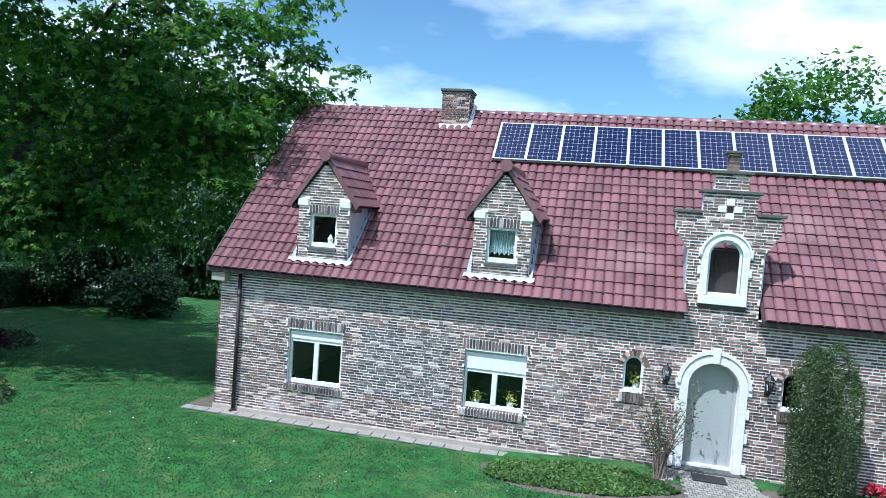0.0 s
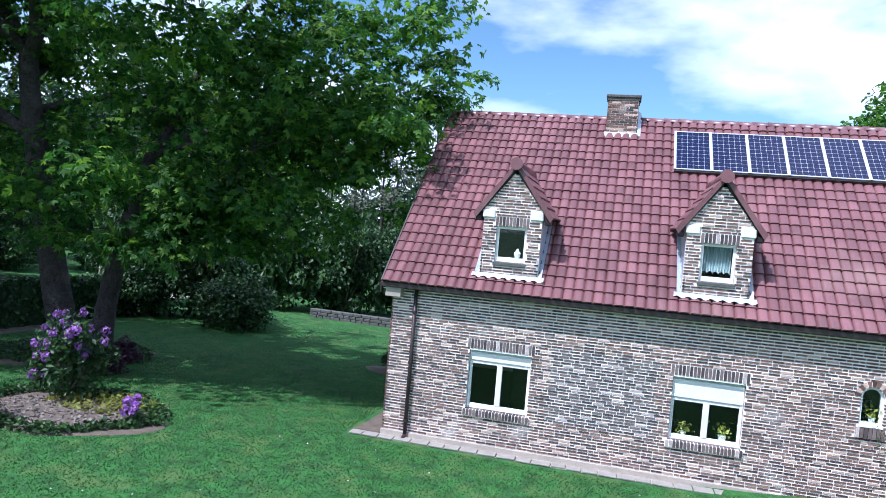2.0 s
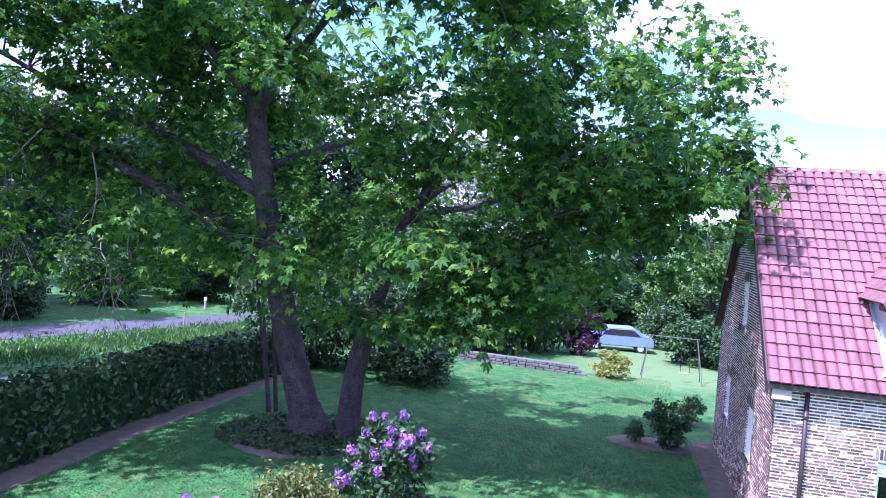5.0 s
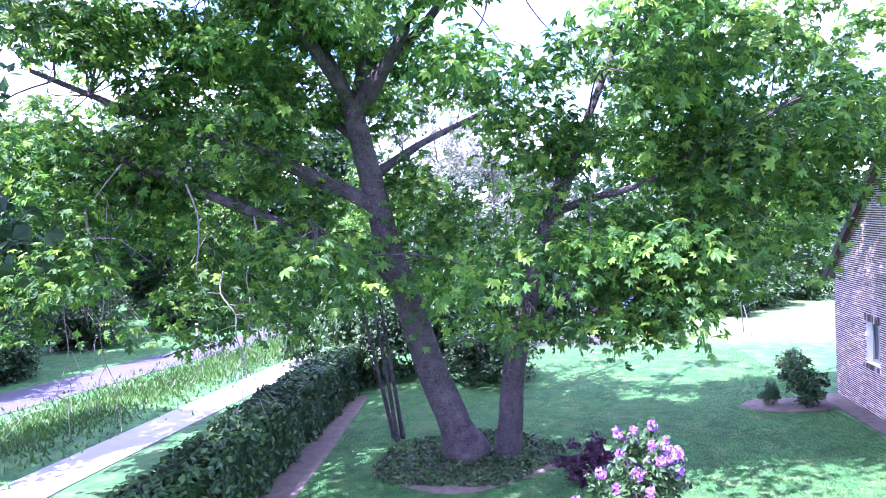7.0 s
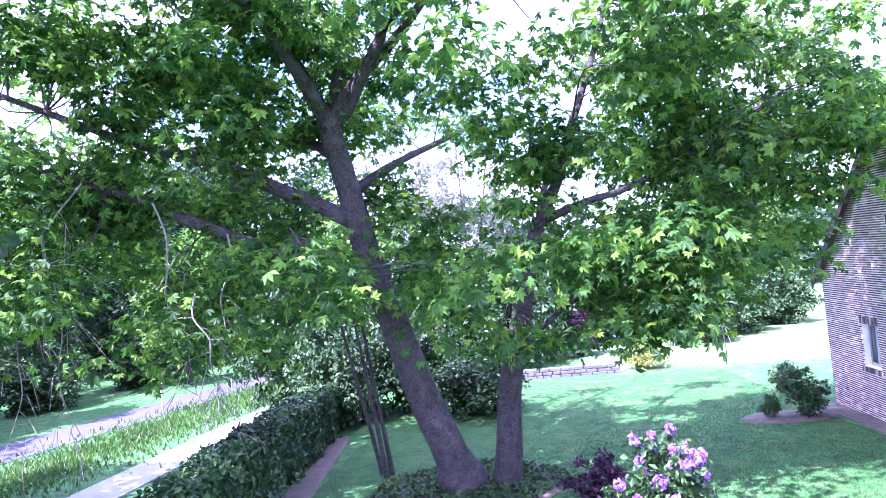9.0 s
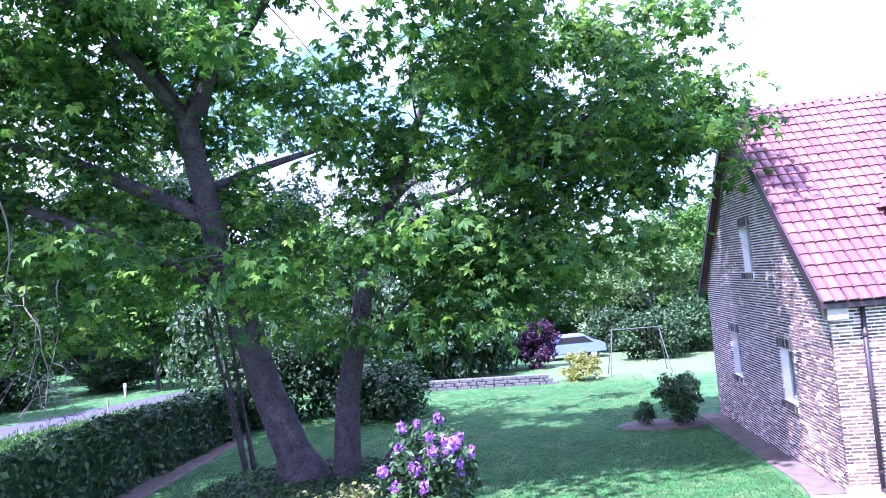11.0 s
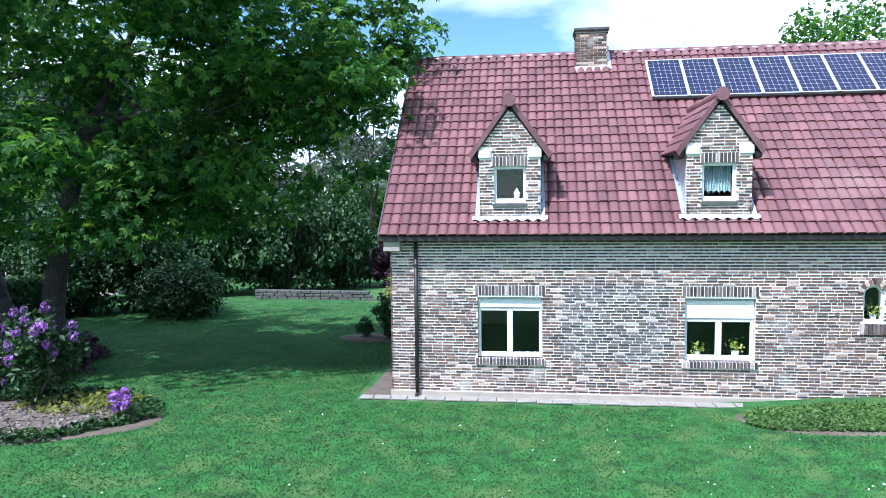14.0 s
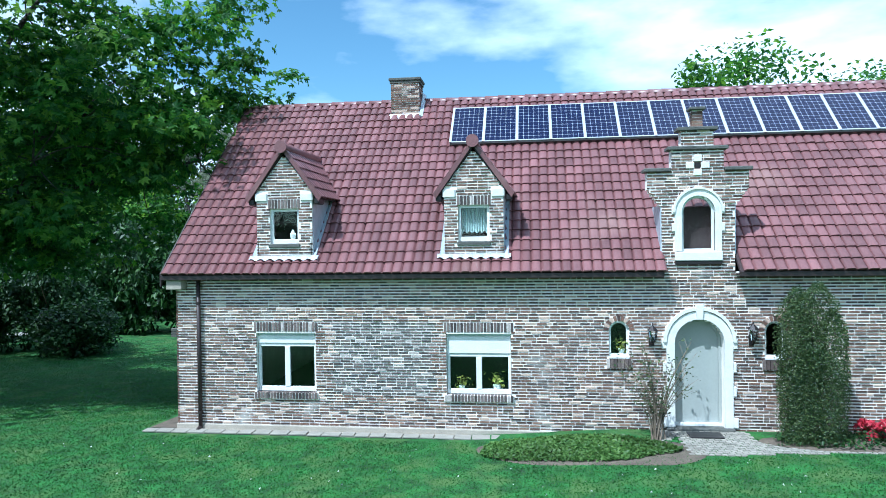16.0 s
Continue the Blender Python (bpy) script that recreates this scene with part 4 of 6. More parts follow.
# ---------------------------------------------------------------- trees and shrubs
def tube(verts, faces, pts, r0, r1, seg=7):
    """A tapered round limb through the points."""
    pts = [Vector(p) for p in pts]
    fine = []
    for i in range(len(pts) - 1):
        p0, p1, p2, p3 = pts[max(i - 1, 0)], pts[i], pts[i + 1], pts[min(i + 2, len(pts) - 1)]
        for k in range(4):
            t = k / 4
            fine.append(0.5 * ((2 * p1) + (p2 - p0) * t + (2 * p0 - 5 * p1 + 4 * p2 - p3) * t * t + (3 * p1 - p0 - 3 * p2 + p3) * t ** 3))
    fine.append(pts[-1])
    base = len(verts)
    n = len(fine)
    for i, p in enumerate(fine):
        d = (fine[min(i + 1, n - 1)] - fine[max(i - 1, 0)]).normalized()
        a = d.orthogonal().normalized()
        b = d.cross(a)
        r = r0 + (r1 - r0) * i / (n - 1)
        for k in range(seg):
            w = 2 * math.pi * k / seg
            rr = r * (1 + 0.07 * math.sin(3 * w + i))
            verts.append(tuple(p + (a * math.cos(w) + b * math.sin(w)) * rr))
    for i in range(n - 1):
        for k in range(seg):
            q = (k + 1) % seg
            faces.append((base + i * seg + k, base + i * seg + q, base + (i + 1) * seg + q, base + (i + 1) * seg + k))
    return fine


def limb_part(name, parent, pts, r0, r1, mat=None, seg=9, label=""):
    v, f = [], []
    fine = tube(v, f, pts, r0, r1, seg)
    part(name, mesh_of(name, v, f, mat or M_bark, True), None, parent, label)
    return fine


def clump_leaves(centres, radius, per, r, flat=0.45, drop=0.25):
    """Leaf places about each clump's middle, and the way they face."""
    c = np.repeat(np.asarray(centres), per, axis=0)
    d = r.normal(size=c.shape)
    d /= np.linalg.norm(d, axis=1)[:, None]
    rad = radius * np.repeat(0.6 + 0.8 * r.random(len(centres)), per)[:, None] * r.random((len(c), 1)) ** 0.45
    off = d * rad * np.array([1, 1, flat])
    off[:, 2] -= drop * (np.hypot(off[:, 0], off[:, 1]) / radius) ** 2 * radius
    nrm = np.array([0, 0, 0.8]) + off / radius * 0.6
    return c + off, nrm


def crown_clumps(n, centre, radii, r, gap=0.0, freq=0.35, seed_off=0.0, low=None):
    """Clump middles in an uneven crown, more of them towards its skin."""
    out = []
    while len(out) < n:
        d = r.normal(size=3)
        d /= np.linalg.norm(d)
        p = np.array(centre) + d * np.array(radii) * (r.random() ** 0.5) * (0.85 + 0.3 * r.random())
        if low is not None and p[2] < low(p):
            continue
        if noise.noise(Vector(p * freq) + Vector((seed_off, 0, 0))) < gap:
            continue
        out.append(p)
    return np.array(out)


def old_maple():
    t = thing("broadleaf_tree", (-10.0, 2.7, ground_z(-10, 2.7)), "large old two-stemmed broadleaf tree with spreading green crown", "tree")
    t_inv = t.location.copy()

    def settle(p):
        """The tree leans out as it rises, and its eastern limbs reach back along the gable."""
        return np.array((p[0] + 1.1 - 0.095 * min(p[2], 9.0), p[1] - 0.4 + 0.45 * max(p[0] + 7.0, 0.0), 0.865 * p[2]))

    def unsettle(p):
        z = p[2] / 0.865
        x = p[0] - 1.1 + 0.095 * min(z, 9.0)
        return np.array((x, p[1] + 0.4 - 0.45 * max(x + 7.0, 0.0), z))

    def loc(pts):
        return [Vector(settle(p)) - t_inv for p in pts]
    r = np.random.default_rng(11)
    T1 = [(-11.55, 3.0, -0.4), (-11.75, 3.0, 1.2), (-12.15, 3.05, 3.2), (-12.5, 3.1, 5.6), (-12.7, 3.1, 7.8), (-12.88, 3.1, 9.8)]
    T2 = [(-10.6, 3.05, -0.4), (-10.35, 3.05, 1.0), (-9.95, 3.0, 2.7), (-9.3, 3.0, 4.7), (-8.62, 3.0, 6.6)]
    limbs = []
    limbs.append(limb_part("trunk", t, loc(T1), 0.42, 0.24, label="thick leaning grey-brown trunk", seg=14))
    limbs.append(limb_part("trunk", t, loc(T2), 0.34, 0.15, label="second leaning trunk", seg=14))
    v, f = [], []
    tube(v, f, loc([(-11.5, 3.0, -0.42), (-11.55, 3.0, 0.25), (-11.65, 3.0, 0.7)]), 0.66, 0.41, 14)
    part("root_flare", mesh_of("root_flare", v, f, M_bark, True), None, t)
    B = [
        ([(-12.88, 3.1, 9.7), (-13.4, 2.6, 11.2), (-14.0, 2.0, 12.6), (-14.8, 1.2, 14.6)], 0.22, 0.08),
        ([(-12.85, 3.1, 9.7), (-12.6, 3.5, 11.2), (-12.45, 4.2, 12.6), (-12.2, 5.2, 15.2)], 0.18, 0.06),
        ([(-12.85, 3.1, 9.6), (-12.0, 2.6, 10.6), (-10.9, 2.2, 11.5), (-9.2, 1.5, 13.3)], 0.19, 0.06),
        ([(-12.4, 2.9, 9.9), (-10.8, 1.2, 11.6), (-8.6, -0.6, 12.6), (-6.2, -1.8, 13.2)], 0.15, 0.04),
        ([(-12.65, 3.1, 7.0), (-14.0, 2.4, 8.0), (-15.2, 1.8, 8.8), (-16.8, 1.2, 9.5), (-19.2, 0.5, 10.9)], 0.20, 0.05),
        ([(-12.5, 3.1, 5.4), (-14.4, 2.6, 6.4), (-16.1, 2.0, 7.5), (-17.5, 1.6, 8.4), (-20.5, 1.0, 9.8)], 0.19, 0.05),
        ([(-12.8, 3.1, 8.8), (-13.8, 4.6, 9.6), (-15.2, 6.5, 10.4), (-16.8, 8.6, 11.6)], 0.15, 0.05),
        ([(-8.62, 3.0, 6.5), (-8.0, 3.1, 7.6), (-7.6, 3.2, 8.6), (-6.8, 3.6, 10.6), (-6.2, 4.0, 12.4)], 0.14, 0.05),
        ([(-8.65, 3.0, 6.5), (-7.6, 2.8, 6.85), (-6.6, 2.6, 7.1), (-4.6, 2.2, 8.0)], 0.11, 0.04),
        ([(-9.8, 3.0, 3.2), (-8.6, 3.1, 4.2), (-7.0, 3.3, 5.2), (-5.4, 3.6, 6.3), (-4.2, 3.9, 7.2)], 0.075, 0.02),
        ([(-5.4, 3.6, 6.3), (-4.2, 4.3, 6.9), (-2.8, 5.2, 7.5), (-1.8, 5.7, 8.0)], 0.06, 0.02),
        ([(-12.3, 3.1, 4.4), (-12.6, 1.6, 5.5), (-13.2, 0.2, 6.6)], 0.09, 0.03),
        ([(-12.7, 3.1, 7.8), (-11.8, 5.2, 8.8), (-10.6, 7.4, 9.8), (-9.4, 9.4, 10.8)], 0.14, 0.04),
        ([(-8.6, 3.0, 6.6), (-8.2, 4.8, 7.6), (-7.4, 7.2, 8.6), (-6.2, 9.2, 9.6)], 0.10, 0.03),
        ([(-12.85, 3.1, 9.7), (-13.4, 0.6, 11.6), (-14.2, -2.4, 12.8), (-14.8, -5.0, 13.3)], 0.16, 0.05),
        ([(-7.0, 3.3, 5.2), (-6.0, 2.2, 5.9), (-5.0, 1.2, 6.8)], 0.05, 0.02),
    ]
    for pts, r0, r1 in B:
        limbs.append(limb_part("limb", t, loc(pts), r0, r1, seg=9))
    def low(p):
        base = 3.35 + max(0.0, 3 - p[1]) * 0.21
        base += max(0.0, p[0] + 8.0) * 0.16 + max(0.0, p[0] + 3.0) * 0.85
        base += max(0.0, -15.5 - p[0]) * 0.02
        return base
    a = crown_clumps(350, (-11.3, 2.6, 9.8), (9.6, 6.0, 6.8), r, gap=0.09, freq=0.42, low=low)
    b = crown_clumps(98, (-4.3, 3.0, 8.6), (5.8, 3.9, 4.9), r, gap=0.12, freq=0.45, seed_off=7, low=low)
    c = crown_clumps(170, (-17.6, 2.4, 8.6), (6.0, 4.6, 5.4), r, gap=-0.04, freq=0.45, seed_off=3, low=low)
    d = crown_clumps(54, (-8.0, 2.0, 4.8), (3.8, 2.4, 1.4), r, gap=-0.1, low=low)
    e = crown_clumps(150, (-14.6, -0.3, 14.6), (7.5, 5.5, 2.2), r, gap=-0.05, freq=0.42, seed_off=9)
    g = np.concatenate([np.array([unsettle(p + t_inv) for p in fine[len(fine) // 3:]]) for fine in limbs[2:]])
    g = g + r.normal(0, 0.45, (len(g), 3))
    w = crown_clumps(58, (-14.6, -4.3, 13.2), (3.8, 2.6, 1.1), r, gap=-0.1)
    q = crown_clumps(38, (-2.7, 1.1, 8.6), (2.4, 1.9, 2.0), r, gap=-0.1)
    h = crown_clumps(95, (-15.6, 2.6, 11.5), (4.6, 3.5, 2.3), r, gap=-0.05, freq=0.42, seed_off=5)
    k = crown_clumps(24, (-0.9, 3.0, 10.0), (1.7, 2.4, 2.0), r, gap=-0.1)
    fr = crown_clumps(66, (-4.9, -1.2, 12.6), (3.4, 3.2, 1.5), r, gap=-0.1, freq=0.42, seed_off=13)
    clumps = np.concatenate([a, b, c, d, e, g, h, k, q, w, fr])
    bare = (clumps[:, 1] < 3.0) & (np.abs(clumps[:, 0] + 12.4) < 1.5) & (clumps[:, 2] > 6.6) & (clumps[:, 2] < 11.5)
    bare |= (clumps[:, 1] < 3.0) & (np.abs(clumps[:, 0] + 12.3) < 1.2) & (clumps[:, 2] < 4.9)
    bare |= (clumps[:, 1] < 2.6) & (np.abs(clumps[:, 0] + 8.0) < 0.9) & (clumps[:, 2] > 6.0) & (clumps[:, 2] < 8.6)
    X, Z = clumps[:, 0], clumps[:, 2]
    bare |= (np.abs(X + 10.5) < 0.7) & (np.abs(Z - 8.9) < 1.4)
    bare |= (np.abs(X + 7.3) < 0.75) & (np.abs(Z - 7.4) < 0.8)
    bare |= (np.abs(X + 15.8) < 0.9) & (np.abs(Z - 8.7) < 0.5)
    bare |= (np.abs(X + 18.8) < 1.2) & (np.abs(Z - 10.6) < 0.9)
    clumps = clumps[(clumps[:, 0] < -0.3) & ~bare]
    # the back of the crown and its top are thin
    thin = r.random(len(clumps))
    clumps = clumps[~(((clumps[:, 2] > 12.6) & (clumps[:, 1] > 1.6) & (thin < 0.55)) | ((clumps[:, 1] > 5.0) & (thin < 0.45)))]
    clumps = np.array([settle(p) for p in clumps])
    bones = np.array([tuple(p + t_inv) for fine in limbs for p in fine if (p + t_inv).z > 3.4])
    v, f = [], []
    for p in clumps[::2]:
        q = bones[np.argmin(np.sum((bones - p) ** 2, 1))]
        L = np.linalg.norm(p - q)
        if L < 0.3 or L > 3.2:
            continue
        m = (p + q) / 2 + r.normal(0, 0.12 * L, 3) + np.array([0, 0, 0.06 * L])
        tube(v, f, [Vector(a) - t_inv for a in (q, m, p)], 0.010 + 0.006 * L, 0.006, 5)
    part("twigwork", mesh_of("twigwork", v, f, M_bark, True), None, t)["kind"] = "stuff"
    pl, nl = clump_leaves(clumps, 0.92, 58, r, flat=0.40, drop=0.35)
    out = pl - np.repeat(clumps, 58, axis=0)
    me = compound_cloud(pl - np.array(t_inv), nl, out, 0.168, M_leaf, "crown", seed=5)
    part("crown", me, None, t, "dense green drooping leaves with gaps")
    return t


old_maple()


def wild_tree(name, label, h, rad, n, per, leaf, mat, seed, trunk_r=0.2, low_f=0.25, gap=-0.1, stems=1):
    """A tree of the woods at the origin: stem, limbs, uneven crown."""
    r = np.random.default_rng(seed)
    t = thing(name, (0, 0, 0), label, "tree", "trees round the garden")
    bones = []
    for s in range(stems):
        dx, dy = r.normal(0, 0.5 + 0.3 * stems, 2)
        bx = 0.25 * s
        bones += limb_part("trunk", t, [(bx, 0, -0.3), (bx + dx * 0.2, dy * 0.2, h * 0.3), (bx + dx * 0.6, dy * 0.6, h * 0.62), (bx + dx, dy, h * 0.93)], trunk_r, 0.03, seg=8)
    bn = np.array([tuple(p) for p in bones])
    clumps = crown_clumps(n, (0, 0, h * (low_f + 1) / 2), (rad, rad, h * (1 - low_f) / 2 * 1.05), r, gap=gap, freq=0.5, seed_off=seed)
    v, f = [], []
    for p in clumps[::4]:
        q = bn[np.argmin(np.sum((bn - p) ** 2, 1) + (bn[:, 2] > p[2]) * 4)]
        tube(v, f, [q, (p + q) / 2 + np.array([0, 0, 0.2]), p], 0.05, 0.012, 4)
    part("branchwork", mesh_of("branchwork", v, f, M_bark, True), None, t)["kind"] = "stuff"
    pl, nl = clump_leaves(clumps, rad * 0.30, per, r, flat=0.7)
    part("crown", leaf_cloud(pl, nl, leaf, mat, "crown", seed=seed), None, t)
    return t


def put_copies(ob, spots, r):
    for i, (x, y, s) in enumerate(spots):
        m = pose(x, y, ground_z(x, y) - 0.05, 0, 0, 77 * i + 20 * r)
        if i == 0:
            ob.scale = (s, s, s)
            ob.matrix_basis = m @ Matrix.Diagonal((s, s, s, 1))
        else:
            c = copy_thing(ob, m)
            c.scale = (s, s, s)


put_copies(wild_tree("woodland_tree", "tall leafy green woodland tree across the lane", 14, 4.2, 150, 60, 0.20, M_leaf2, 21),
           [(-34.9, 14.8, 0.87), (-38.1, 27.1, 0.97), (-37.7, 39.7, 1.23), (-35.1, 46, 1.25), (-40.5, 19.3, 1.02), (-45, 38, 1.23), (-45.1, 46, 1.44), (-27.4, 46, 1.25), (-34.3, 7.4, 0.8), (-19, -6.1, 0.8), (-24.9, 0.9, 0.8), (-52.8, 30, 1.2), (-34.3, 43.7, 1.46)], 1)
put_copies(wild_tree("garden_tree", "round-crowned green tree behind the house", 12.5, 4.4, 190, 120, 0.13, M_leaf, 33, low_f=0.2),
           [(16.9, 20.5, 1.06), (23.0, 22, 1.0), (29.5, 24, 1.04), (36, 26, 1.04)], 2)
put_copies(wild_tree("small_tree", "young pale green tree at the end of the lawn", 7.6, 2.1, 90, 60, 0.13, M_leaf_light, 41, trunk_r=0.10, low_f=0.22),
           [(2.3, 32.3, 1.19), (-0.4, 39.9, 0.9)], 3)
put_copies(wild_tree("lawn_tree", "leafy green tree at the end of the lawn", 8.8, 2.7, 120, 60, 0.15, M_leaf, 43, trunk_r=0.14, low_f=0.2),
           [(5.8, 38.9, 1.19), (10.7, 43.4, 1.25), (-17.6, 29.2, 1.22), (-19.6, 21.3, 0.95), (-10.7, 35, 0.88), (-30.3, 29.8, 1.23), (-7.9, 38.9, 0.94)], 4)
put_copies(wild_tree("silver_tree", "tall thin tree with sparse silvery foliage", 17, 2.6, 85, 42, 0.13, M_leaf_pale, 47, trunk_r=0.16, low_f=0.35, gap=0.0, stems=2),
           [(-11.6, 31, 0.86), (-8.2, 33, 0.82), (-15.0, 35, 0.9), (-18.5, 38, 0.95)], 5)


def shrub(name, label, w, h, n, per, leaf, mat, seed, category="shrub", group="", stems=7, flowers=None, nf=0, flat=0.7, stem_mat=None, upright=0.0):
    """A bush at the origin: stems from the base and clumps of leaves, with flower heads where it blooms."""
    r = np.random.default_rng(seed)
    t = thing(name, (0, 0, 0), label, category, group)
    clumps = crown_clumps(n, (0, 0, h * 0.52), (w, w, h * 0.50), r, gap=-0.25, freq=1.1, seed_off=seed)
    v, f = [], []
    for i in range(stems):
        p = clumps[i * len(clumps) // stems]
        tube(v, f, [(r.normal(0, 0.06), r.normal(0, 0.06), -0.1), (p[0] * 0.4, p[1] * 0.4, p[2] * 0.5), p], 0.03 * max(h, 0.5) ** 0.5, 0.008, 5)
    part("stems", mesh_of("stems", v, f, stem_mat or M_twig, True), None, t)["kind"] = "stuff"
    pl, nl = clump_leaves(clumps, w * 0.30, per, r, flat=flat)
    nl = nl + np.array([0, 0, upright])
    part("foliage", leaf_cloud(pl, nl, leaf, mat, "foliage", seed=seed), None, t)
    if nf:
        top = clumps[np.argsort(-(clumps[:, 2] + r.normal(0, h * 0.22, len(clumps))))[:nf]]
        for p in top:
            q = p + np.array([p[0], p[1], 0]) * 0.15 + np.array([0, 0, w * 0.16])
            d = r.normal(size=(38, 3))
            d /= np.linalg.norm(d, axis=1)[:, None]
            c = q + d * 0.085 * (0.7 + 0.5 * r.random())
            part("flower_head", leaf_cloud(c, d, 0.045, flowers, "flower_head", seed=int(abs(p[0]) * 999)), None, t, "ball of purple petals")
    return t


def plant(ob, x, y, s=1.0, turn=0.0, sz=None):
    ob.matrix_basis = pose(x, y, ground_z(x, y), 0, 0, turn) @ Matrix.Diagonal((s, s, sz or s, 1))
    return ob


def plant_copy(ob, x, y, s=1.0, turn=0.0, sz=None):
    c = copy_thing(ob, pose(x, y, ground_z(x, y), 0, 0, turn))
    c.scale = (s, s, sz or s)
    return c


big = plant(shrub("dark_shrub", "broad dark green evergreen shrub beside the lawn", 2.0, 3.0, 150, 60, 0.11, M_leaf_hedge, 61, group="dark shrubs", stems=12), -10.5, 11.3, 0.8, sz=0.68)
for x, y, s, a, z in ((-12.7, 13.1, 0.84, 40, 1.22), (-15, 11.6, 0.77, 110, 1.04), (-16.1, 12.4, 0.73, 200, 1.27), (-10.2, 22.1, 1.17, 70, 1.72), (-13.7, 20.5, 1.18, 160, 1.91), (-8.2, 25.5, 1.05, 10, 1.72),
                      (-18.7, 15.8, 0.99, 300, 1.69), (-0.2, 34.2, 0.88, 250, 0.88), (1.1, 27.1, 0.93, 15, 0.87), (4, 30, 1, 75, 1), (8, 33.9, 1.12, 130, 1.12),
                      (-33, 13.6, 0.87, 20, 0.78), (-35.8, 23.1, 1.09, 60, 0.89), (-34.8, 31.7, 1.19, 100, 0.97), (-34.1, 42.6, 1.33, 150, 1.21), (-30.9, 46, 1.5, 190, 1.25), (-34.8, 11.2, 1.01, 240, 0.84), (-26.3, 46, 1.5, 290, 1.38), (-20.8, 46, 1.75, 30, 1.5), (-15.6, 46, 1.75, 80, 1.5), (-10.3, 46, 1.62, 130, 1.38), (-4.1, 46, 1.75, 180, 1.38), (-25.8, 36.4, 1.42, 220, 1.3), (-20.3, 34.6, 1.32, 260, 1.2), (-15, 30.6, 1.19, 310, 1.84), (2.7, 46, 1.75, 20, 1.5), (9.3, 46, 1.88, 70, 1.62), (-35.1, 46, 1.88, 33, 1.62), (-44.8, 45.7, 1.92, 66, 1.56), (-38.2, 41.6, 2.01, 99, 1.65), (-38.2, 17.4, 1.32, 12, 1.14), (-34.6, 5.6, 1.2, 45, 1.04), (-43, 30.8, 1.54, 200, 1.34)):
    plant_copy(big, x, y, s, a, z)
plant(shrub("purple_shrub", "round dark purple-leaved small tree behind the low wall", 1.15, 2.9, 80, 60, 0.09, M_leaf_purple, 63, category="shrub"), -5.4, 25.9)
plant(shrub("yellow_shrub", "low rounded yellow-green shrub at the lawn's end", 0.95, 1.25, 70, 55, 0.06, M_leaf_yellow, 65), -3.4, 18.7)
dk = plant(shrub("lawn_bush", "small dark green bush on the lawn beside the gable", 0.62, 1.35, 70, 50, 0.05, M_leaf_hedge, 67, group="bushes by the gable"), -1.35, 6.9)
plant_copy(dk, -2.25, 7.0, 0.42, 90, 0.5)
plant_copy(dk, -0.5, 10.6, 0.8, 200, 0.7)

rh = plant(shrub("rhododendron", "leggy rhododendron in bloom with purple flower heads", 0.85, 1.75, 60, 34, 0.075, M_leaf_hedge, 69, group="rhododendrons", flowers=M_petal, nf=30, flat=0.9), -6.8, -1.25, 0.92, sz=1.08)
rh2 = plant_copy(rh, -8.4, -5.1, 0.85, 130, 0.76)
plant(shrub("golden_shrub", "feathery yellow-green conifer shrub in the flower bed", 0.95, 1.75, 150, 60, 0.045, M_leaf_olive, 71, upright=-0.6, flat=1.2), -7.5, -3.85, 0.88)
plant(shrub("spiky_shrub", "dark evergreen shrub at the foot of the tree", 0.55, 0.9, 45, 45, 0.05, M_leaf_purple, 73), -7.75, 1.15)


def multi_stem(x, y):
    t = thing("thin_stems", (x, y, ground_z(x, y)), "clump of thin bare stems beside the large tree", "tree")
    r = np.random.default_rng(8)
    for i in range(3):
        a = r.normal(0, 0.25, 2)
        limb_part("stem", t, [(a[0], a[1], -0.2), (a[0] * 1.3 - 0.06 * i, a[1] * 1.4, 1.5), (a[0] * 1.9 - 0.12 * i, a[1] * 1.8, 4.2)], 0.075, 0.03, seg=7)
    return t


multi_stem(-12.0, 4.4)


def dead_branch(top, ln, seed):
    """A bare branch that hangs from the limb above it."""
    r = np.random.default_rng(seed)
    t = thing("dead_branch", top, "bare grey dead branch hanging from the large tree", "branch", "hanging dead branches")
    v, f = [], []
    p = Vector((0, 0, 0))
    main = [p]
    for i in range(6):
        p = p + Vector((r.normal(-0.05, 0.16), r.normal(0, 0.14), -ln / 6))
        main.append(p)
    fine = tube(v, f, main, 0.022, 0.006, 5)
    for q in fine[4::2]:
        d = Vector((r.normal(0, 0.5), r.normal(0, 0.4), r.normal(-0.45, 0.3)))
        e = q + d * 0.9
        tube(v, f, [q, q + d * 0.45 + Vector((0, 0, 0.12)), e], 0.009, 0.003, 4)
        tube(v, f, [q + d * 0.45 + Vector((0, 0, 0.12)), e + Vector((r.normal(0, 0.3), 0, -0.35))], 0.008, 0.004, 4)
    part("twigwork", mesh_of("twigwork", v, f, M_deadwood, True), None, t)["kind"] = "stuff"
    return t


for k, (x, y, z, ln) in enumerate(((-15.9, 0.6, 6.8, 4.0), (-14.4, 0.6, 6.0, 3.7), (-17.1, 0.2, 7.3, 3.1), (-18.2, 0.4, 6.4, 4.2), (-19.3, 0.8, 5.7, 3.8), (-15.0, 0.2, 4.9, 2.8))):
    dead_branch((x, y, z), ln, 90 + k)

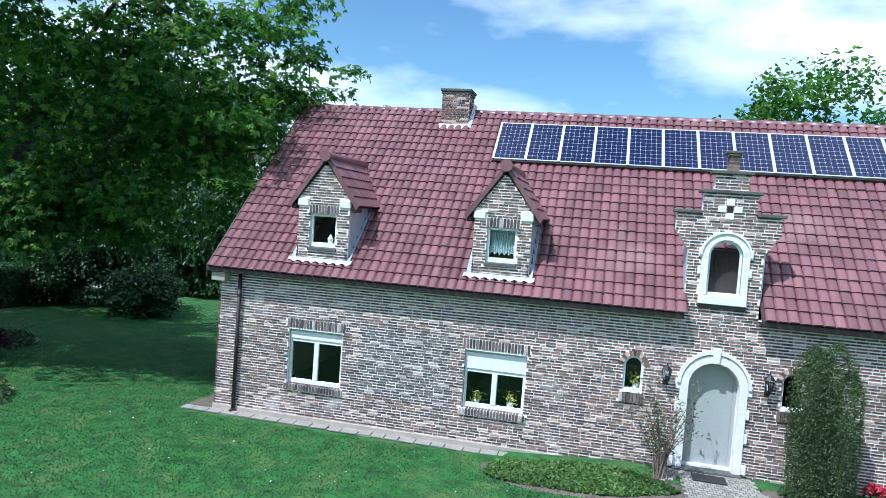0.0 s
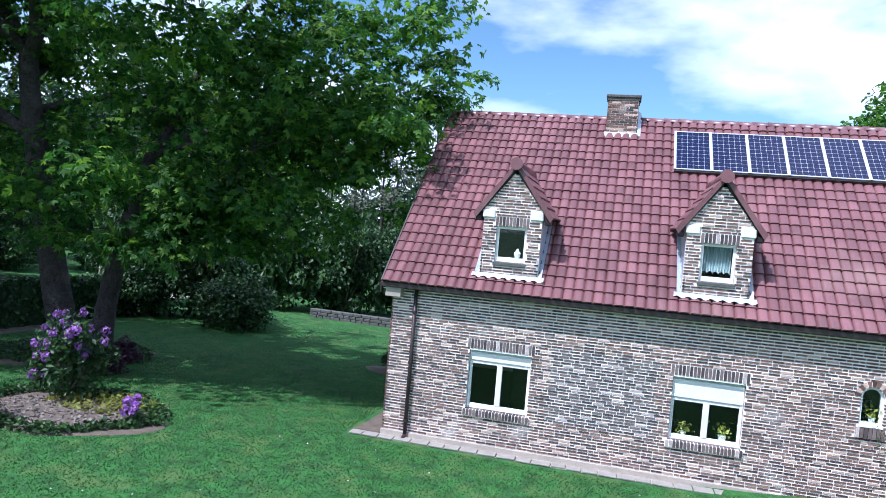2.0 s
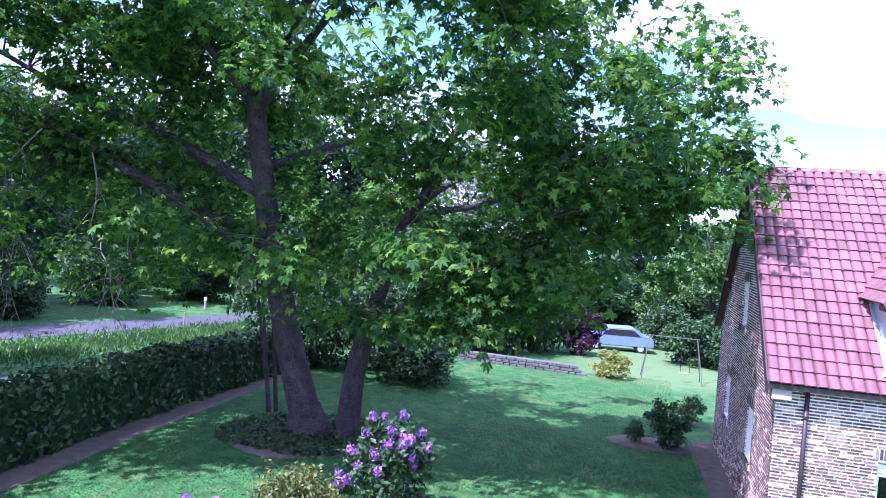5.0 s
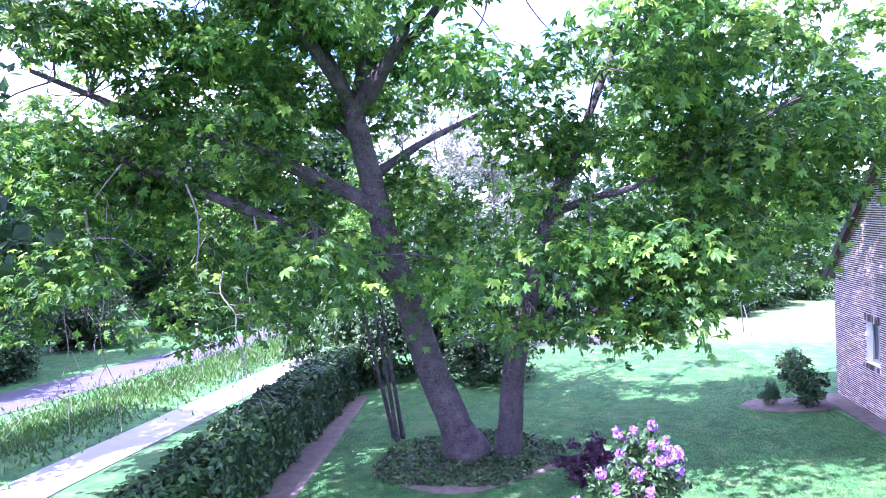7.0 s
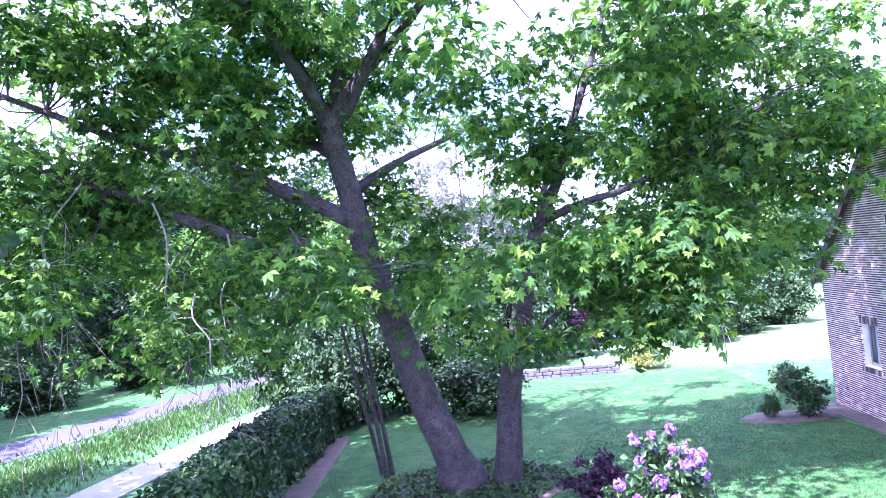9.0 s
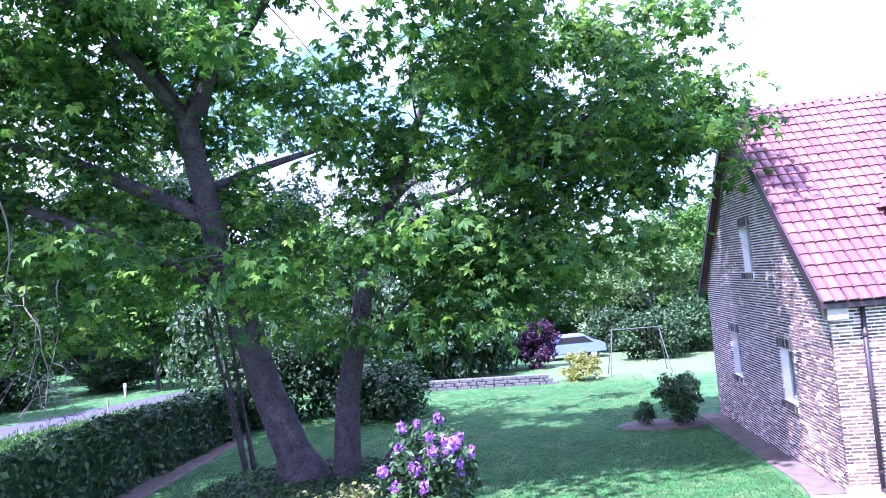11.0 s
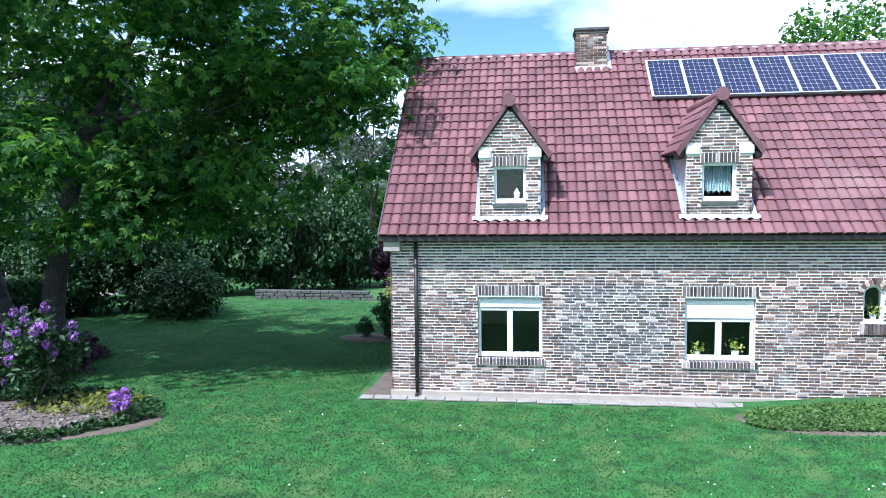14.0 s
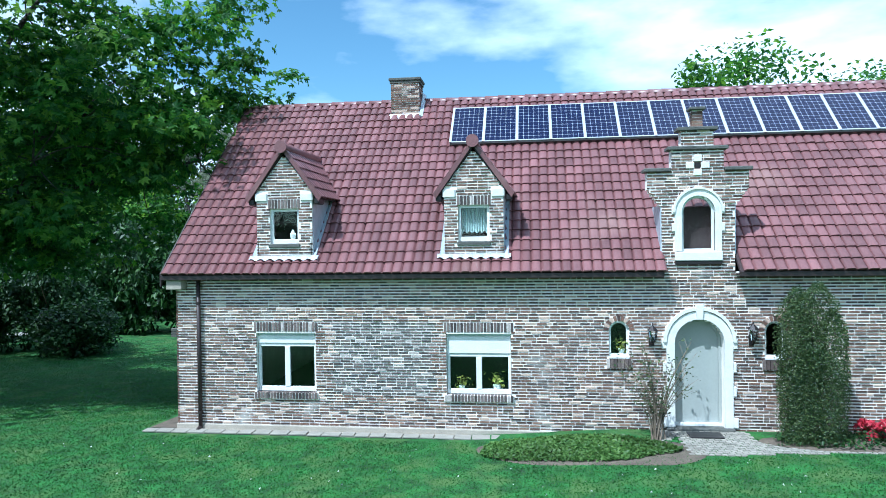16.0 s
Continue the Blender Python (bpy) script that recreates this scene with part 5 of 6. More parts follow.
# far woods all round, past the gardens
r = np.random.default_rng(77)
ang = r.random(2600) * 2 * math.pi
dist = 62 + 30 * r.random(2600)
hz = r.random(2600) * (9 + 4 * np.sin(ang * 5) + 3 * np.sin(ang * 11 + 1))
cl = np.stack([np.cos(ang) * dist - 6, np.sin(ang) * dist + 5, hz - 1.6], 1)
keep = ~((cl[:, 1] < -20) & (np.abs(cl[:, 0]) < 14))
pl, nl = clump_leaves(cl[keep], 3.2, 26, r, flat=0.8)
fw = new("far_woods", leaf_cloud(pl, nl, 0.75, M_leaf2, "far_woods", seed=3))
tagged(fw, "distant belt of green woodland round the gardens", "woods", kind="stuff")

# ---------------------------------------------------------------- hedge, lane, paths
def strip(name, a, b, w, mat, lift, label, category, kind="structure", n=30):
    """A flat band on the ground from a to b, following its fall."""
    a, b = Vector((*a, 0)), Vector((*b, 0))
    d = (b - a).normalized()
    s = Vector((-d.y, d.x, 0)) * w / 2
    v, f = [], []
    for i in range(n + 1):
        p = a.lerp(b, i / n)
        for q in (p + s, p - s):
            z = ground_z(q.x, q.y)
            v += [(q.x, q.y, z + lift), (q.x, q.y, z - 0.15)]
        if i:
            k = 4 * i
            f += [(k - 4, k, k + 2, k - 2), (k - 3, k + 1, k, k - 4), (k - 2, k + 2, k + 3, k - 1)]
    ob = new(name, mesh_of(name, v, f, mat))
    return tagged(ob, label, category, kind=kind)


strip("road", (-33.0, -12.0), (-24.0, 36.0), 3.6, M_asphalt, 0.02, "grey asphalt lane beyond the hedge", "road")
strip("pavement", (-21.0, -12.0), (-19.6, 22.0), 1.7, M_concrete, 0.03, "pale concrete footpath along the hedge", "path")


def tufts(name, n, place, h, mat, label, seed, category="grass", width=0.012):
    """Upright blades of grass or small plants: two triangles each."""
    r = np.random.default_rng(seed)
    p = np.array([place(r) for _ in range(n)])
    z = np.array([ground_z(a, b) for a, b in p])
    base = np.stack([p[:, 0], p[:, 1], z], 1)
    a = r.random(n) * 6.283
    hh = h * (0.5 + r.random(n))
    w = np.stack([np.cos(a), np.sin(a), 0 * a], 1) * width * (0.7 + r.random((n, 1)))
    lean = np.stack([r.normal(0, 0.35, n) * hh, r.normal(0, 0.35, n) * hh, hh], 1)
    v = np.stack([base - w, base + w, base + lean], 1).reshape(-1, 3)
    f = np.arange(3 * n).reshape(-1, 3)
    ob = new(name, mesh_of(name, v.tolist(), f.tolist(), mat))
    return tagged(ob, label, category, kind="stuff")


def verge(r):
    t = r.random()
    return (-25.6 + 3.2 * t + r.normal(0, 1.4), -2.0 + 28.0 * t)


tufts("verge_grass", 16000, verge, 0.15, M_blade_tall, "tall green grass on the verge of the lane", 1, width=0.03)


def lawn_near(r):
    while True:
        x, y = -14 + r.random() * 28, -8 + r.random() * 28
        if not (-0.7 < x and -0.5 < y) and r.random() < 1.1 - y / 24 - abs(x) / 40:
            return (x, y)


tufts("lawn_blades", 260000, lawn_near, 0.020, M_blade, "short mown grass blades on the lawn", 2, width=0.011)


def daisies(r):
    x = r.random() * 20 - 8
    return (x, -0.9 - r.random() * 5.5)


tufts("fallen_petals", 240, daisies, 0.02, M_white, "scattered pale petals and daisies on the lawn", 6, width=0.015, category="petals")

hedge = thing("hedge", (-15.2, 3.0, 0), "long clipped dark green hedge along the footpath", "hedge")
HA, HB, HH, HW = Vector((-14.6, -8.0, 0)), Vector((-15.9, 12.5, 0)), 1.55, 0.55
r = np.random.default_rng(5)
n = 15000
u = r.random(n)
side = r.random(n)
d = (HB - HA).normalized()
s = np.array((-d.y, d.x, 0))
pos = np.array(HA)[None] + u[:, None] * np.array(HB - HA)[None]
wob = 0.06 * np.sin(u * 60) + r.normal(0, 0.05, n)
top = side < 0.42
across = np.where(top, (r.random(n) * 2 - 1) * HW, np.where(side < 0.72, 1, -1) * HW + wob)
hz = np.where(top, HH + wob, r.random(n) * HH)
gz = np.array([ground_z(a, b) for a, b in pos[:, :2]])
pl = pos + across[:, None] * s[None]
pl[:, 2] = gz + hz
nl = np.where(top[:, None], np.array([0, 0, 1.0])[None], np.sign(across)[:, None] * s[None])
part("foliage", leaf_cloud(pl - np.array(hedge.location), nl, 0.085, M_leaf_hedge, "foliage", seed=8), None, hedge)
v, f = [], []
for i in range(21):
    p = HA.lerp(HB, i / 20)
    z = ground_z(p.x, p.y)
    for k, (q, h) in enumerate(((-1, 0), (-1, 1), (1, 1), (1, 0))):
        v.append(tuple(p + Vector(s) * q * (HW - 0.06) + Vector((0, 0, z - 0.1 + h * (HH + 0.02))) - hedge.location))
    if i:
        k = 4 * i
        f += [(k - 4 + j, k - 3 + j, k + 1 + j, k + j) for j in range(3)]
part("core", mesh_of("core", v, f, M_leaf2), None, hedge, "dark twiggy inside")


# ---------------------------------------------------------------- beds
def bed(name, cx, cy, rx, ry, mat, label, turn=0.0, lift=0.035, seed=1, n=36):
    r = np.random.default_rng(seed)
    ph = r.random(3) * 6
    v = [(cx, cy, ground_z(cx, cy) + lift * 1.6)]
    for ring_i in (0.55, 0.95, 1.0):
        for i in range(n):
            a = 2 * math.pi * i / n
            k = ring_i * (1 + 0.07 * math.sin(2 * a + ph[0]) + 0.04 * math.sin(5 * a + ph[1]))
            x, y = rx * k * math.cos(a), ry * k * math.sin(a)
            c, s_ = math.cos(turn), math.sin(turn)
            px, py = cx + x * c - y * s_, cy + x * s_ + y * c
            v.append((px, py, ground_z(px, py) + (lift if ring_i < 1 else -0.06) + (0.02 * r.random() if ring_i < 0.9 else 0)))
    f = [(0, 1 + i, 1 + (i + 1) % n) for i in range(n)]
    for q in range(2):
        for i in range(n):
            j = (i + 1) % n
            f.append((1 + q * n + i, 1 + (q + 1) * n + i, 1 + (q + 1) * n + j, 1 + q * n + j))
    return tagged(new(name, mesh_of(name, v, f, mat, True)), label, "flower bed", kind="structure")


def ground_cover(name, cx, cy, rx, ry, n, leaf, mat, label, seed, h=0.16, turn=0.0, inner=0.0, category="plants"):
    r = np.random.default_rng(seed)
    a, q = r.random(n) * 6.283, np.sqrt(inner ** 2 + (1 - inner ** 2) * r.random(n))
    k = q * (1 + 0.07 * np.sin(2 * a) + 0.05 * np.sin(5 * a + 1))
    x, y = rx * k * np.cos(a), ry * k * np.sin(a)
    c, s_ = math.cos(turn), math.sin(turn)
    px, py = cx + x * c - y * s_, cy + x * s_ + y * c
    pz = np.array([ground_z(i, j) for i, j in zip(px, py)]) + h * r.random(n) * (1.1 - 0.5 * q)
    pl = np.stack([px, py, pz + 0.03], 1)
    nl = np.tile(np.array([0, 0, 1.0]), (n, 1))
    return tagged(new(name, leaf_cloud(pl, nl, leaf, mat, name, seed=seed, flat=0.8)), label, category, kind="stuff")


bed("flower_bed", -6.2, -1.95, 2.2, 1.5, M_soil, "flower bed of bark mulch round the rhododendron", seed=2)
ground_cover("bed_edging", -6.2, -1.95, 2.15, 1.45, 2600, 0.055, M_leaf_hedge, "low green plants edging the flower bed", 4, 0.22, inner=0.78)
ground_cover("bed_yellow_leaves", -5.75, -1.25, 1.3, 0.7, 700, 0.06, M_leaf_yellow, "yellow-green low plants in the flower bed", 5, 0.2)
ground_cover("bed_litter", -6.1, -2.05, 1.6, 1.0, 1500, 0.05, M_deadwood, "pale dry leaves on the mulch", 15, 0.03)
bed("left_bed", -8.2, -4.85, 2.2, 1.4, M_soil, "flower bed under purple and golden shrubs", seed=3)
bed("tree_bed", -10.4, 2.6, 2.3, 2.1, M_soil, "round planted bed at the foot of the large tree", seed=4)
ground_cover("tree_bed_cover", -10.4, 2.6, 2.2, 2.0, 5200, 0.06, M_leaf_hedge, "dark green ground cover under the large tree", 6, 0.16)
bed("gable_bed", -1.8, 7.0, 1.35, 0.75, M_soil, "small bare soil bed beside the gable", seed=5)
bed("bare_soil", -14.35, 1.0, 0.5, 9.0, M_soil, "bare dry soil strip under the hedge", turn=0.06, lift=0.012, seed=6)
small = plant(shrub("purple_flowers", "small plant with purple flowers in the flower bed", 0.22, 0.45, 16, 22, 0.035, M_leaf_hedge, 75, category="flower", group="bed flowers", flowers=M_petal, nf=3, stems=4), -4.7, -1.75)
plant_copy(small, -4.35, -2.1, 1.0, 60)
plant_copy(small, -7.9, -0.9, 1.1, 120)

# ivy, shrubs and path by the door
ground_cover("ivy_patch", 8.05, -1.2, 1.7, 0.72, 6500, 0.04, M_leaf_light, "low dense green ivy patch along the front wall", 7, 0.06, turn=-0.12, category="ivy")
bed("ivy_soil", 8.3, -1.25, 1.95, 0.92, M_soil, "bare worn soil round the ivy patch", turn=-0.12, lift=0.01, seed=12)
bed("door_bed", 12.7, -0.75, 1.35, 0.48, M_soil, "soil bed with small plants beside the door", seed=8)
ground_cover("door_bed_plants", 12.7, -0.75, 1.25, 0.42, 700, 0.04, M_leaf_hedge, "small green plants in the soil bed", 9, 0.2)


def conifer():
    t = thing("columnar_yew", (0, 0, 0), "tall columnar dark green yew against the front wall", "conifer")
    r = np.random.default_rng(14)
    limb_part("stem", t, [(0, 0, -0.1), (0.02, 0, 1.2), (0, 0, 2.6)], 0.08, 0.03, seg=8)
    n = 42000
    cols = [(-0.22, 0.0, 0.36, 2.75), (0.12, -0.08, 0.38, 2.85), (0.42, 0.05, 0.26, 2.35), (-0.02, 0.16, 0.36, 2.65), (-0.30, -0.12, 0.26, 2.55)]
    P, N = [], []
    for cx, cy, rad, h in cols:
        m = n // len(cols)
        a, z = r.random(m) * 6.283, r.random(m)
        k = rad * (0.72 + 0.28 * np.sin(np.clip(z, 0, 1) * math.pi) ** 0.5) * np.clip((1.04 - z) * 6, 0.25, 1) * (0.82 + 0.28 * r.random(m)) * (1 + 0.10 * np.sin(a * 5 + z * 9))
        P.append(np.stack([cx + k * np.cos(a), cy + k * np.sin(a), 0.05 + z * h + r.normal(0, 0.03, m)], 1))
        N.append(np.stack([np.cos(a), np.sin(a), 0.1 + 0 * a], 1))
    part("foliage", leaf_cloud(np.concatenate(P), np.concatenate(N), 0.018, M_leaf_conifer, "foliage", seed=6, flat=0.9), None, t)
    return t


plant(conifer(), 12.12, -0.75, 0.93, sz=0.97)


def bare_shrub():
    t = thing("twiggy_shrub", (0, 0, 0), "thin half-bare shrub with many upright twigs by the door", "shrub")
    r = np.random.default_rng(31)
    v, f, tips = [], [], []
    for i in range(26):
        a, l = r.random() * 6.283, 0.9 + 0.7 * r.random()
        s = 0.18 + 0.38 * r.random()
        e = Vector((math.cos(a) * s, math.sin(a) * s * 0.7, l))
        m = Vector((e.x * 0.35, e.y * 0.35, l * 0.55))
        fine = tube(v, f, [(r.normal(0, 0.05), r.normal(0, 0.04), -0.05), m, e], 0.010, 0.003, 4)
        tips += fine[3:]
        for q in fine[3::2]:
            d = Vector((r.normal(0, 0.12), r.normal(0, 0.1), 0.14 + 0.12 * r.random()))
            tube(v, f, [q, q + d], 0.004, 0.002, 3)
            tips.append(q + d)
    part("twigwork", mesh_of("twigwork", v, f, M_twig), None, t)["kind"] = "stuff"
    c = np.repeat(np.array([tuple(p) for p in tips]), 3, 0) + r.normal(0, 0.03, (3 * len(tips), 3))
    part("leaves", leaf_cloud(c, np.tile((0, 0, 1.0), (len(c), 1)), 0.022, M_leaf_conifer, "leaves", seed=2), None, t)["kind"] = "stuff"
    return t


plant(bare_shrub(), 9.55, -0.68, 1.4, sz=1.12)
plant(shrub("red_flowers", "small plant with bright red flowers by the wall", 0.28, 0.42, 20, 16, 0.03, M_leaf_hedge, 83, category="flower", flowers=M_petal_red, nf=10, stems=4), 13.35, -0.55)

# pavings: a strip along the front wall, a pad by the gable, setts before the door
pav = tagged(new("paving_strip", mesh_of("paving_strip", [(-0.62, -0.33, -0.05), (6.9, -0.33, -0.05), (6.9, -0.036, -0.05), (-0.62, -0.036, -0.05), (-0.62, -0.33, 0.012), (6.9, -0.33, 0.012), (6.9, -0.036, 0.012), (-0.62, -0.036, 0.012)],
                                          [(4, 5, 6, 7), (0, 1, 5, 4), (1, 2, 6, 5), (2, 3, 7, 6), (3, 0, 4, 7)], M_plinth)), "pale worn mortar strip along the foot of the front wall", "paving", kind="structure")
r = np.random.default_rng(3)
x = -0.60
while x < 6.7:
    w = 0.28 + 0.12 * r.random()
    b = box(nb(), (0, 0, 0), (w - 0.02, 0.20 + 0.08 * r.random(), 0.03), 0.006)
    o = part("slab", b, M_pave, pav)
    o.location = (x, -0.335 - 0.03 * r.random(), 0.013)
    o.rotation_euler = (r.normal(0, 0.012), r.normal(0, 0.012), r.normal(0, 0.02))
    x += w
pad = tagged(new("gable_pad", mesh_of("gable_pad", [(-0.62, -0.034, 0.02), (-0.02, -0.034, 0.02), (-0.55, 0.5, 0.02), (-0.02, 0.5, 0.02), (-0.62, 8.2, -0.325), (-0.02, 8.2, -0.325), (-0.64, -0.034, -0.1), (-0.57, 0.5, -0.1), (-0.64, 8.2, -0.48)],
                                    [(0, 1, 3, 2), (2, 3, 5, 4), (6, 0, 2, 7), (7, 2, 4, 8)], M_soil)), "bare soil strip along the gable wall", "soil", kind="structure")
rows = []
for i in range(46):
    for j in range(16):
        x, y = 9.55 + i * 0.105 + (j % 2) * 0.05, -0.18 - j * 0.105
        if x > 11.2 and y > -0.62 - 0.28 * (x - 10.9) ** 0.5:
            continue
        if x < 9.9 and y < -0.55 - (9.9 - x):
            continue
        if y < -1.55 + 0.18 * max(0.0, x - 10.8) ** 0.6 or y < -1.1 - (x - 9.5) * 1.2:
            continue
        z = ground_z(x, y)
        rows.append((x, x + 0.09, y, y + 0.09, z - 0.05, z + 0.012 + 0.008 * r.random()))
setts = tagged(new("sett_path", boxes_mesh("sett_path", rows, M_pave)), "grey cobble path to the front door", "path", kind="structure")
mat = thing("doormat", (GX, -0.42, ground_z(GX, -0.42) + 0.02), "dark rubber doormat before the front door", "doormat")
part("mat", box(nb(), (-0.30, -0.18, 0), (0.30, 0.18, 0.02), 0.006), M_dark, mat)


# ---------------------------------------------------------------- small things at the house
def wall_lantern():
    t = thing("wall_lantern", (0, 0, 0), "black iron wall lantern beside the front door", "lantern", "pair of wall lanterns")
    part("wall_plate", box(nb(), (-0.05, -0.02, -0.14), (0.05, 0.0, 0.06), 0.008), M_dark, t)
    part("arm", rod(nb(), (0, -0.02, -0.10), (0, -0.13, -0.04), 0.014), M_dark, t)
    bm = nb()
    bmesh.ops.create_cone(bm, cap_ends=True, segments=6, radius1=0.05, radius2=0.085, depth=0.20, matrix=Matrix.Translation((0, -0.14, 0.08)))
    part("glass", bm, M_glass, t)
    for i in range(6):
        a = math.pi * i / 3
        part("bar", rod(nb(), (0.052 * math.cos(a), -0.14 + 0.052 * math.sin(a), -0.02), (0.088 * math.cos(a), -0.14 + 0.088 * math.sin(a), 0.18), 0.007, seg=5), M_dark, t)
    part("base", rod(nb(), (0, -0.14, -0.06), (0, -0.14, -0.02), 0.02, 0.058), M_dark, t)
    part("roof", rod(nb(), (0, -0.14, 0.18), (0, -0.14, 0.27), 0.11, 0.02, seg=6), M_dark, t)
    part("finial", rod(nb(), (0, -0.14, 0.27), (0, -0.14, 0.32), 0.016, 0.006), M_dark, t)
    return t


l1 = wall_lantern()
l1.location = (GX - 0.87, -0.012, 1.92)
copy_thing(l1, pose(GX + 0.93, -0.012, 1.95))


def white_pot(x, y, z, s=1.0, leaf=True):
    t = thing("potted_plant", (x, y, z), "small white pot with a green plant on the window sill", "pot plant", "plants on the sills")
    part("pot", rod(nb(), (0, 0, 0), (0, 0, 0.12 * s), 0.05 * s, 0.07 * s, 12), M_white, t)
    if leaf:
        r_ = np.random.default_rng(int(x * 100))
        c = r_.normal(0, 0.07 * s, (60, 3)) + np.array((0, 0, 0.2 * s))
        part("leaves", leaf_cloud(c, c * 3, 0.04, M_leaf_yellow, "leaves", seed=1), None, t)["kind"] = "stuff"
    return t


white_pot(5.92, 0.22, WZ0 + 0.03, 0.9)
white_pot(6.62, 0.22, WZ0 + 0.03, 1.1)
white_pot(SLITS[0] + 0.07, 0.18, 1.60, 0.9)
part("window_board", box(nb(), (5.6, 0.16, WZ0 - 0.03), (7.0, 0.34, WZ0 + 0.028)), M_white, house)
part("window_board", box(nb(), (SLITS[0] - 0.18, 0.12, 1.55), (SLITS[0] + 0.18, 0.30, 1.598)), M_white, house)
jar = thing("lidded_jar", (DORMERS[0] + 0.13, 0.14, 3.915), "white lidded ginger jar on the dormer window sill", "jar")
part("body", rod(nb(), (0, 0, 0), (0, 0, 0.10), 0.045, 0.065, 12), M_white, jar)
part("shoulder", rod(nb(), (0, 0, 0.10), (0, 0, 0.14), 0.065, 0.03, 12), M_white, jar)
part("lid", rod(nb(), (0, 0, 0.14), (0, 0, 0.19), 0.038, 0.01, 12), M_white, jar)
for c in DORMERS:
    part("window_board", box(nb(), (c - 0.3, 0.125, 3.85), (c + 0.3, 0.29, 3.91)), M_white, house)
dc = DORMERS[1]
v, f = [], []
for i in range(49):
    u = dc - 0.25 + 0.5 * i / 48
    dd = 0.18 + 0.018 * math.sin(i * 1.3)
    v += [(u, dd, 3.97 + 0.05 * abs(math.sin(i * 0.33))), (u, dd, 4.48)]
    if i:
        f.append((2 * i - 2, 2 * i, 2 * i + 1, 2 * i - 1))
cu = thing("net_curtain", (0, 0, 0), "pale grey net curtain in the dormer window", "curtain")
part("cloth", mesh_of("cloth", v, f, M_curtain), None, cu)

# ---------------------------------------------------------------- end of the lawn
low = thing("low_wall", (-7.6, 18.4, ground_z(-7.6, 18.4)), "low grey stone retaining wall at the end of the lawn", "wall")
r = np.random.default_rng(12)
part("core", box(nb(), (-2.95, 0.05, -0.3), (2.75, 0.35, 0.42)), M_rubble, low)
for row in range(3):
    x = -3.0
    while x < 2.8:
        w = 0.3 + 0.35 * r.random()
        o = part("stone", box(nb(), (0, 0, 0), (w - 0.03, 0.12, 0.145), 0.02), M_rubble, low)
        o.location = (x, -0.02 - 0.03 * r.random(), 0.0 + row * 0.155 - 0.02)
        x += w
low.rotation_euler = (0, 0, radians(-4))

sw = thing("swing_set", (-0.7, 20.0, ground_z(-0.7, 20)), "tall metal garden swing frame on the lawn", "swing")
for sx in (-1.0, 1.1):
    for sy, ox in ((-0.7, 0.25), (0.7, 0.25)):
        part("leg", rod(nb(), (sx + (0.3 if sx > 0 else -0.3), sy, -0.05), (sx, 0, 2.05), 0.022), M_rubble, sw)
part("top_bar", rod(nb(), (-1.1, 0, 2.05), (1.2, 0, 2.05), 0.022), M_rubble, sw)
for x in (0.45, 0.85):
    part("rope", rod(nb(), (x, 0, 2.05), (x, 0, 0.45), 0.012, seg=5), M_dark, sw)
part("seat", box(nb(), (0.42, -0.09, 0.42), (0.88, 0.09, 0.455), 0.01), M_wood, sw)


